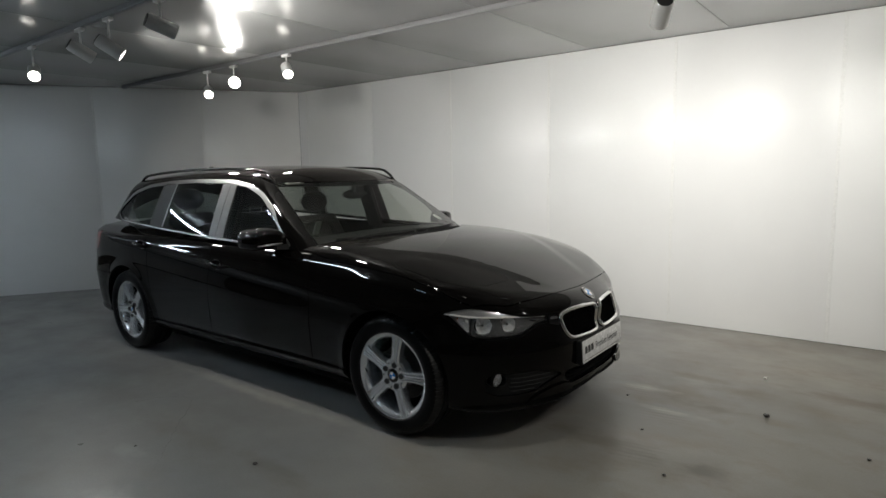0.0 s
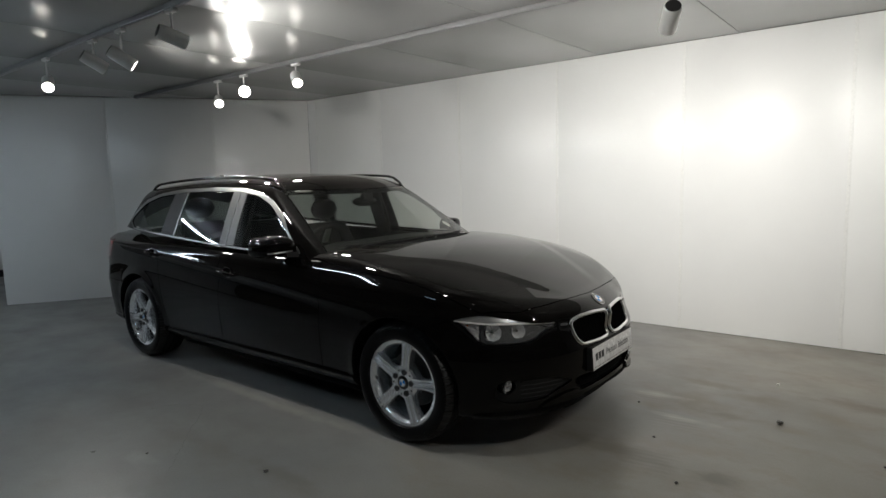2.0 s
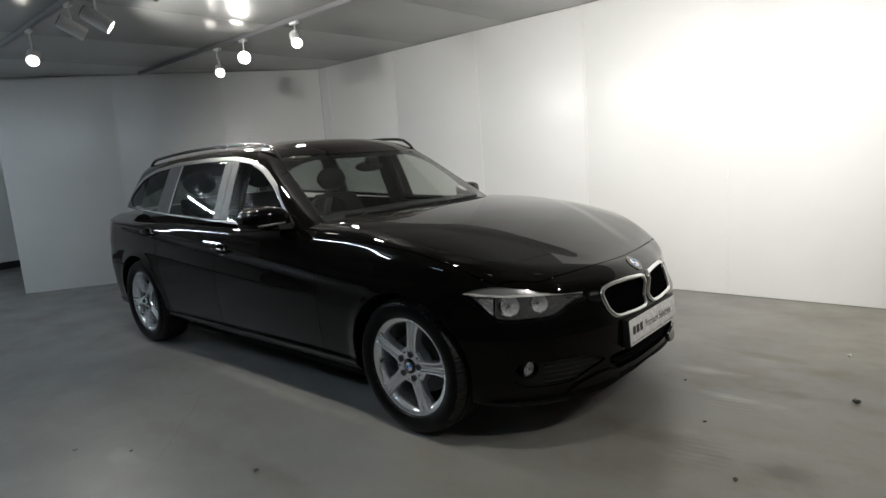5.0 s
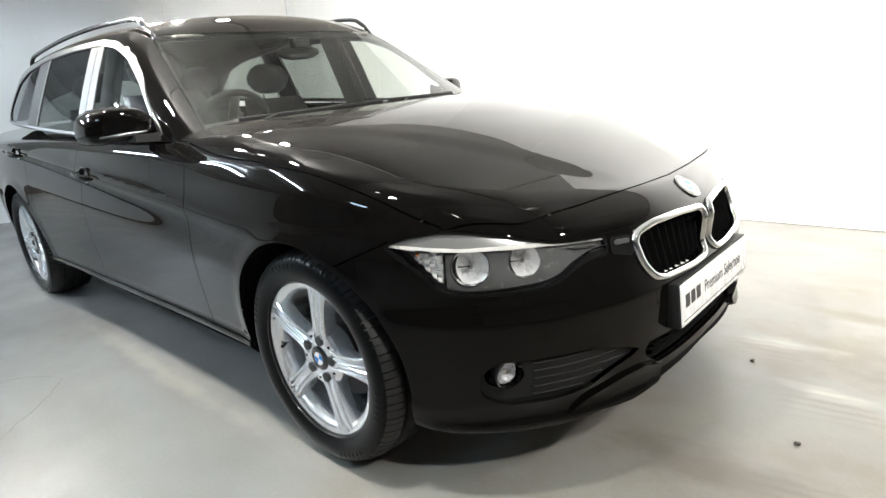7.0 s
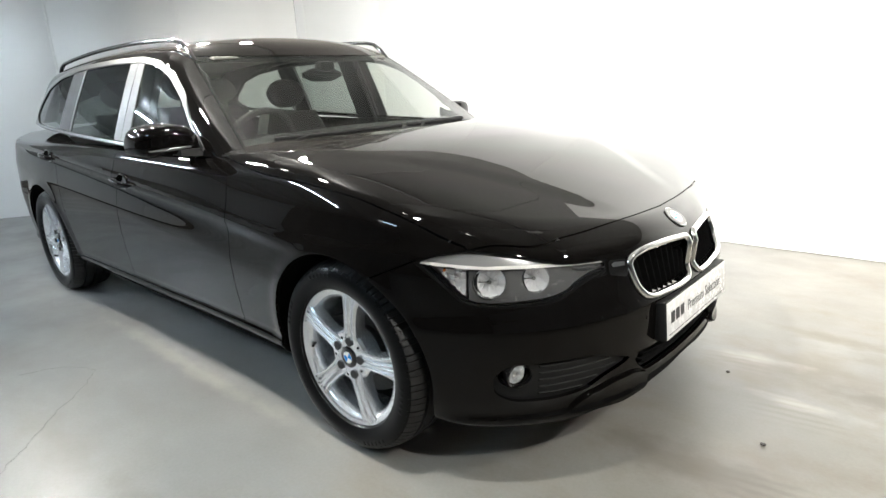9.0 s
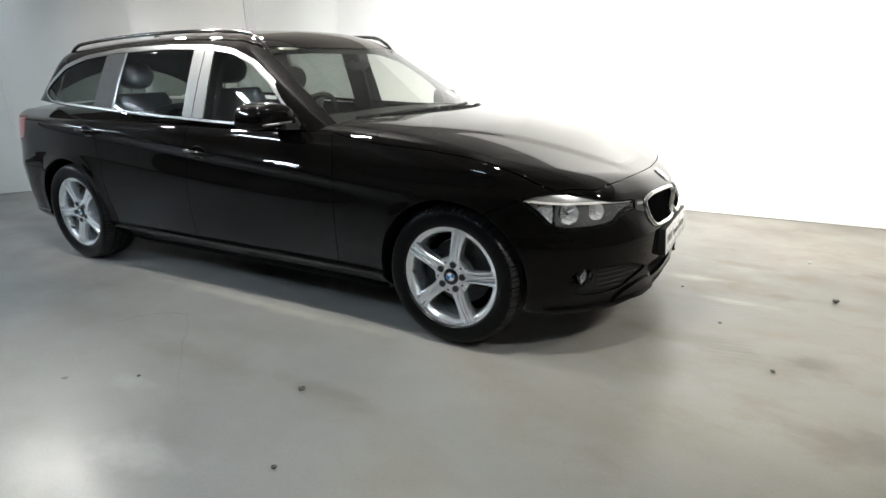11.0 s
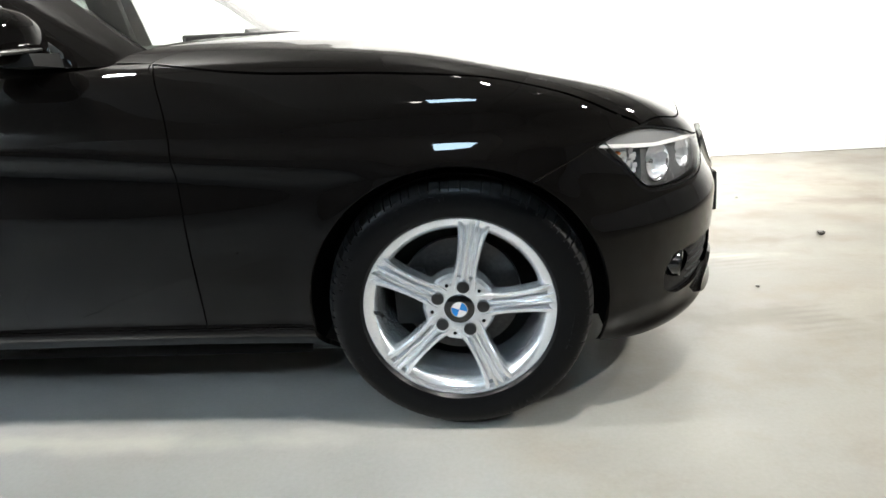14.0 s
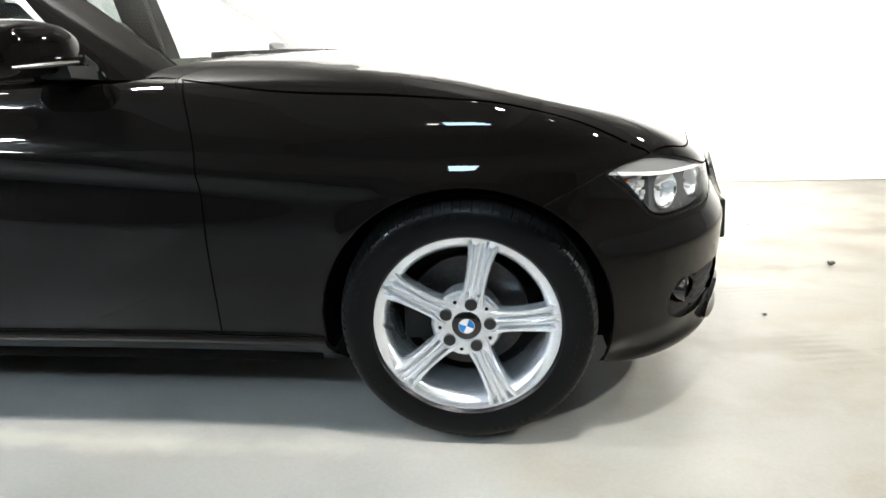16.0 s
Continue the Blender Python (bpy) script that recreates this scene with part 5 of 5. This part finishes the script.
    roundel("bonnet_badge", Vector((x, 0, z)) - n * 0.0005, n, 0.041, car, 90)


MIRROR_FACE = rounded([(0.797, 0.944), (0.985, 0.928), (1.012, 0.942), (1.017, 0.985), (1.000, 1.034), (0.960, 1.054), (0.900, 1.060), (0.835, 1.046), (0.797, 1.008)], 0.022, 4)


def make_side(car):
    for s in (-1, 1):
        # mirrors
        small, back = (0.80, 0.05) if s > 0 else (1.0, 0.0)
        slant = lambda y: -0.952 - back - (y - 0.83) * 0.30
        shell = lambda d, f: [(slant(0.91 + (y - 0.91) * f * small) + d, s * (0.91 + (y - 0.91) * f * small), 0.990 + (z - 0.990) * f * small) for y, z in MIRROR_FACE]
        rows = [shell(d, f) for d, f in ((-0.064, 0.90), (-0.070, 0.94), (-0.068, 0.985), (-0.056, 1.0), (-0.010, 1.0), (0.030, 0.985), (0.052, 0.955), (0.068, 0.90), (0.079, 0.80), (0.086, 0.64), (0.090, 0.40), (0.0915, 0.15))]
        mirror = part("door_mirror", loft(bmesh.new(), rows), PAINT, car, "black door mirror", angle=50)
        rows = [[(-0.895 + dx * f, s * y, z + dz * f) for dx, dz in ((0.040, -0.014), (0.034, 0.016), (-0.040, 0.016), (-0.045, -0.014))] for y, z, f in ((0.77, 0.936, 1.2), (0.82, 0.940, 1.0), (0.89, 0.944, 0.85))]
        part("mirror_foot", loft(bmesh.new(), rows), PLASTIC, mirror)
        pts = [(slant(y) + 0.092 * (small if s > 0 else 1) - 0.010 * ((y - 0.90) / 0.08) ** 2, s * y, 0.958 + 0.05 * (0.99 - y)) for y in np.linspace(0.845, 0.985, 9)]
        part("indicator_strip", tube(bmesh.new(), pts, [0.0025 + 0.0035 * math.sin(math.pi * (0.06 + 0.88 * k / 8)) for k in range(9)], 8), SATIN, mirror, "pale indicator strip")
        part("mirror_glass", loft(bmesh.new(), [shell(-0.0685, 0.86), shell(-0.0655, 0.87)]), CHROME, mirror, "mirror glass")
        # handles
        for hx, hz in ((-1.52, 0.790), (-2.50, 0.868)):
            rows = []
            for k in range(15):
                u = k / 14
                x = hx - 0.115 + 0.23 * u
                z = hz + 0.006 - 0.018 * u
                y = -skin_y(x, z) + 0.006 + 0.026 * math.sin(math.pi * u) ** 0.45
                e = max(0.25, math.sin(math.pi * u) ** 0.35)
                rows.append([(x, s * (y + 0.008 * e * math.cos(2 * math.pi * q / 12)), z + 0.016 * e * math.sin(2 * math.pi * q / 12)) for q in range(12)])
            part("door_handle", loft(bmesh.new(), rows), PAINT, car, "body-coloured pull handle", angle=60)
            y = -skin_y(hx, hz)
            n = normal_at((hx, -y, hz))
            n = Vector((n.x, s * abs(n.y), n.z))
            part("handle_cup", lathe(bmesh.new(), [(0.0, 0.0), (0.040, 0.0012), (0.046, 0.003), (0.050, 0.0026), (0.053, 0.0)], 32, "z"), GLOSSBLACK, car, "round dished handle cup", facing((hx, s * y, hz - 0.002), n) @ Matrix.Diagonal((1.15, 0.72, 1, 1)))
        # roof rails
        pts, rs = [], []
        for k in range(33):
            u = k / 32
            x = -1.24 - 1.83 * u
            y = 0.598 - 0.03 * abs(u - 0.45)
            lift = 0.033 * min(1, math.sin(math.pi * u) * 5.0) ** 0.8 if 0 < u < 1 else -0.006
            pts.append((x, s * y, skin_top(x, -y) + lift))
            rs.append(0.013 if 0 < u < 1 else 0.008)
        part("roof_rail", tube(bmesh.new(), pts, rs, 12, squash=0.8), GLOSSBLACK, car, "gloss black roof rail", angle=70)
    # aerial fin
    rows = []
    for z, x0, x1, w in ((0.0, -2.84, -3.00, 0.030), (0.02, -2.865, -2.995, 0.022), (0.042, -2.90, -2.99, 0.013), (0.056, -2.93, -2.985, 0.006)):
        zb = skin_top((x0 + x1) / 2, 0.0) - 0.004
        rows.append([(x0 + (x1 - x0) * (0.5 - 0.5 * math.cos(2 * math.pi * q / 16)), w * math.sin(2 * math.pi * q / 16), zb + z) for q in range(16)])
    part("aerial_fin", loft(bmesh.new(), rows), PAINT, car, "black aerial fin on the roof", angle=60)


def windscreen_x(y, z):
    lo, hi = -1.4, 0.0
    for _ in range(36):
        mid = (lo + hi) / 2
        if upper_body(np.float64(mid), np.float64(y), np.float64(z)) > 0:
            hi = mid
        else:
            lo = mid
    return lo


def make_screen_fittings(car):
    # rain sensor housing and interior mirror
    x = windscreen_x(0.0, 1.265)
    bm = box(bmesh.new(), (x - 0.075, -0.045, 1.235), (x - 0.020, 0.045, 1.285), 0.018)
    part("sensor_housing", bm, PLASTIC, car, "black sensor housing")
    rows = []
    for k in range(13):
        u = -1 + k / 6
        e = max(0.35, (1 - abs(u) ** 4))
        rows.append([(x - 0.075 + 0.016 * math.cos(2 * math.pi * q / 14) * e, u * 0.118, 1.222 + 0.034 * e * math.sin(2 * math.pi * q / 14)) for q in range(14)])
    part("interior_mirror", loft(bmesh.new(), rows), PLASTIC, car, "black interior mirror", angle=60)
    # wipers at rest along the foot of the screen
    for y0, y1, z0, z1 in ((-0.60, -0.02, 0.972, 0.980), (0.02, 0.52, 0.980, 0.974)):
        pts = []
        for k in range(15):
            u = k / 14
            y, z = y0 + (y1 - y0) * u, z0 + (z1 - z0) * u
            pts.append((windscreen_x(y, z) + 0.012, y, z))
        arm = part("wiper", tube(bmesh.new(), pts, 0.006, 8, squash=1.4), PLASTIC, car, "black windscreen wiper at rest")
        part("wiper_hub", tube(bmesh.new(), [pts[3], (pts[0][0] + 0.06, pts[0][1] + 0.02, 0.950)], 0.007, 8), PLASTIC, arm)


def make_seat(car, x, y, z_seat):
    w = 0.25
    bm = box(bmesh.new(), (-0.26, -w, 0.0), (0.26, w, 0.16), 0.06)
    seat = part("seat", bm, LEATHER, car, "dark leather seat", pose(x, y, z_seat))
    rows = []
    for k in range(9):
        u = k / 8
        z = 0.12 + 0.58 * u
        ww = (0.255 - 0.055 * u**2) * (0.96 if k in (0, 8) else 1)
        d = 0.075 - 0.025 * u
        xb = -0.22 - 0.24 * u - 0.03 * u * u
        rows.append([(xb + d * math.cos(a) * (abs(math.cos(a)) ** -0.3 if abs(math.cos(a)) > 0.05 else 0), ww * math.sin(a), z) for a in [2 * math.pi * q / 20 for q in range(20)]])
    part("backrest", loft(bmesh.new(), rows), LEATHER, seat, angle=60)
    rows = []
    for k in range(9):
        u = -1 + k / 4
        e = math.sqrt(max(0.08, 1 - abs(u) ** 3))
        rows.append([(-0.515 + 0.052 * math.cos(2 * math.pi * q / 16) * e, u * 0.135, 0.815 + 0.088 * e * math.sin(2 * math.pi * q / 16)) for q in range(16)])
    part("headrest", loft(bmesh.new(), rows), LEATHER, seat, "rounded headrest", angle=60)
    for s in (-0.05, 0.05):
        part("headrest_post", tube(bmesh.new(), [(-0.50, s, 0.66), (-0.515, s, 0.78)], 0.006, 8), CHROME, seat)


def make_cabin(car):
    for x, y, z in ((-1.29, -0.37, 0.40), (-1.48, 0.37, 0.32), (-2.28, -0.33, 0.36), (-2.28, 0.33, 0.36)):
        make_seat(car, x, y, z)
    # dashboard, an upholstered shape across the car
    rows = []
    for y in np.linspace(-0.70, 0.70, 17):
        hood = 0.035 * math.exp(-((y + 0.37) / 0.17) ** 2)
        c = 0.16 * (y / 0.7) ** 2
        rows.append([(-0.58 - c, y, 0.70), (-0.60 - c, y, 0.915), (-0.80 - c * 0.6, y, 0.945 + hood * 0.5), (-0.98, y, 0.935 + hood), (-1.04, y, 0.90 + hood * 0.6), (-1.02, y, 0.78), (-0.95, y, 0.60)])
    part("dashboard", loft(bmesh.new(), rows), LEATHER, car, "dark moulded dashboard", angle=50)
    # steering wheel on the right
    m = pose(-1.16, -0.37, 0.905, 0, -64, 0)
    bm = bmesh.new()
    n = 40
    rings = []
    for k in range(n):
        a = 2 * math.pi * k / n
        rings.append([bm.verts.new(((0.182 + 0.016 * math.cos(b)) * math.cos(a), (0.182 + 0.016 * math.cos(b)) * math.sin(a), 0.016 * math.sin(b))) for b in [2 * math.pi * q / 10 for q in range(10)]])
    for k in range(n):
        a, b = rings[k], rings[(k + 1) % n]
        for q in range(10):
            bm.faces.new((a[q], b[q], b[(q + 1) % 10], a[(q + 1) % 10]))
    wheel = part("steering_wheel", bm, LEATHER, car, "dark leather steering wheel", m)
    part("boss", lathe(bmesh.new(), [(0.0, 0.02), (0.05, 0.018), (0.07, 0.004), (0.07, -0.03), (0.0, -0.03)], 28, "z"), LEATHER, wheel)
    for a in (0, 180, 270):
        part("wheel_spoke", box(bmesh.new(), (0.05, -0.022, -0.012), (0.175, 0.022, 0.006), 0.006, pose(0, 0, 0, 0, 0, a + 90)), SATIN if a == 270 else LEATHER, wheel)
    part("cabin_floor", box(bmesh.new(), (-3.5, -0.72, 0.26), (-0.6, 0.72, 0.36), 0.01), LEATHER, car, "dark cabin floor")
    part("load_cover", box(bmesh.new(), (-3.55, -0.66, 0.90), (-2.86, 0.66, 0.93), 0.01), LEATHER, car, "dark load cover")
    up = (UP_P, UP_N)
    cut("headlining", up, [lambda x, y, z: -1.16 - 0.13 * (y / 0.55) ** 2 - x, lambda x, y, z: 0.56 - np.abs(y), lambda x, y, z: x + 3.35], TRIM_IN, car, "pale grey headlining", sink=0.035, flange=0.0, both=True)
    for s in (-1, 1):
        for x in (-0.75, -1.66):
            part("door_lining", box(bmesh.new(), (x - (0.88 if x > -1 else 0.62), s * 0.765 - 0.02, 0.34), (x, s * 0.765 + 0.02, 0.925 if x > -1 else 0.945), 0.015), LEATHER, car, "dark door lining")
        # pillars seen from within
        part("pillar_lining", box(bmesh.new(), (-1.70, s * 0.70 - 0.02, 0.90), (-1.55, s * 0.70 + 0.02, 1.36), 0.015, Matrix.Translation((0, s * 0.70, 0.90)) @ Matrix.Rotation(s * radians(20), 4, "X") @ Matrix.Translation((0, -s * 0.70, -0.90)) @ Matrix.Translation((0, s * 0.045, 0))), LEATHER, car, "dark pillar lining")
        part("grab_handle", tube(bmesh.new(), [(-1.30, s * 0.545, 1.345), (-1.32, s * 0.535, 1.325), (-1.46, s * 0.535, 1.335), (-1.48, s * 0.545, 1.36)], 0.009, 8), TRIM_IN, car)
    for y in (-0.34, 0.34):
        part("sun_visor", box(bmesh.new(), (-1.33, y - 0.18, 1.305), (-1.19, y + 0.18, 1.317), 0.005, None), TRIM_IN, car)
    part("licence_holder", lathe(bmesh.new(), [(0.0, 0.0), (0.038, 0.0), (0.038, 0.002), (0.0, 0.002)], 28, "z"), PALE, car, "", facing((windscreen_x(0.50, 1.03) - 0.010, 0.50, 1.03), normal_at((windscreen_x(0.50, 1.03), 0.50, 1.03), upper_body)))


def make_car():
    make_liners(CAR)
    make_wheel(CAR, 0.0, -0.852, 6.0, -1)
    make_wheel(CAR, AXLE_R, -0.868, 43.0, -1)
    make_wheel(CAR, 0.0, 0.852, 20.0, 1)
    make_wheel(CAR, AXLE_R, 0.868, 61.0, 1)
    make_headlamps(CAR)
    make_kidney(CAR)
    make_front(CAR)
    make_side(CAR)
    make_screen_fittings(CAR)
    make_cabin(CAR)


make_car()


# ---- small things on the floor ----
def grit(x, y, r, mat, label, category):
    bm = bmesh.new()
    bmesh.ops.create_icosphere(bm, subdivisions=2, radius=r)
    rnd = random.Random(int(1000 * (x + 3 * y)))
    for v in bm.verts:
        v.co *= 0.75 + 0.5 * rnd.random()
        v.co.z *= 0.55
    lift = -min(v.co.z for v in bm.verts)
    ob = part("floor_debris", bm, mat, at=pose(x, y, lift), angle=25)
    return tagged(ob, label, category, "floor debris")


for gx, gy, gr in ((1.536, 0.487, 0.016), (-0.326, -1.486, 0.012), (1.28, -0.475, 0.009), (2.005, 0.21, 0.009), (1.04, -0.065, 0.008), (-1.0, -1.73, 0.007), (-0.07, -1.89, 0.009), (0.804, 0.366, 0.008)):
    grit(gx, gy, gr, GRIT, "small dark grit lump on the concrete", "debris")
grit(1.424, 1.142, 0.010, PALE, "small pale paint chip on the concrete", "debris")


# ---- hairline cracks in the floor ----
def crack(ends, width, seed):
    """A ragged hairline along straight stretches of the floor."""
    rnd = random.Random(seed)
    pts = []
    for a, b in zip(ends, ends[1:]):
        n = max(2, int(math.dist(a, b) / 0.03))
        pts += [(a[0] + (b[0] - a[0]) * k / n, a[1] + (b[1] - a[1]) * k / n) for k in range(n)]
    pts = [(x + rnd.uniform(-0.008, 0.008), y + rnd.uniform(-0.008, 0.008)) for x, y in pts]
    rows = []
    for k, (x, y) in enumerate(pts):
        u = k / (len(pts) - 1)
        w = width * (0.25 + math.sin(math.pi * min(max(u, 0.02), 0.98)) * rnd.uniform(0.6, 1.0)) / 2
        x2, y2 = pts[min(k + 1, len(pts) - 1)]
        x1, y1 = pts[max(k - 1, 0)]
        d = max(math.hypot(x2 - x1, y2 - y1), 1e-6)
        sx, sy = -(y2 - y1) / d * w, (x2 - x1) / d * w
        rows.append([(x + sx, y + sy, 0.0004), (x + sx * 0.4, y + sy * 0.4, 0.0012), (x - sx * 0.4, y - sy * 0.4, 0.0012), (x - sx, y - sy, 0.0004)])
    ob = part("floor_crack", loft(bmesh.new(), rows), CRACK)
    return tagged(ob, "faint hairline crack filled with dirt in the concrete", "crack", "floor cracks", "stuff")


crack([(-1.62, -1.44), (-1.55, -1.28), (-1.39, -1.195), (-1.30, -1.257), (-1.07, -1.465), (-0.85, -1.65), (-0.63, -1.845)], 0.0035, 5)
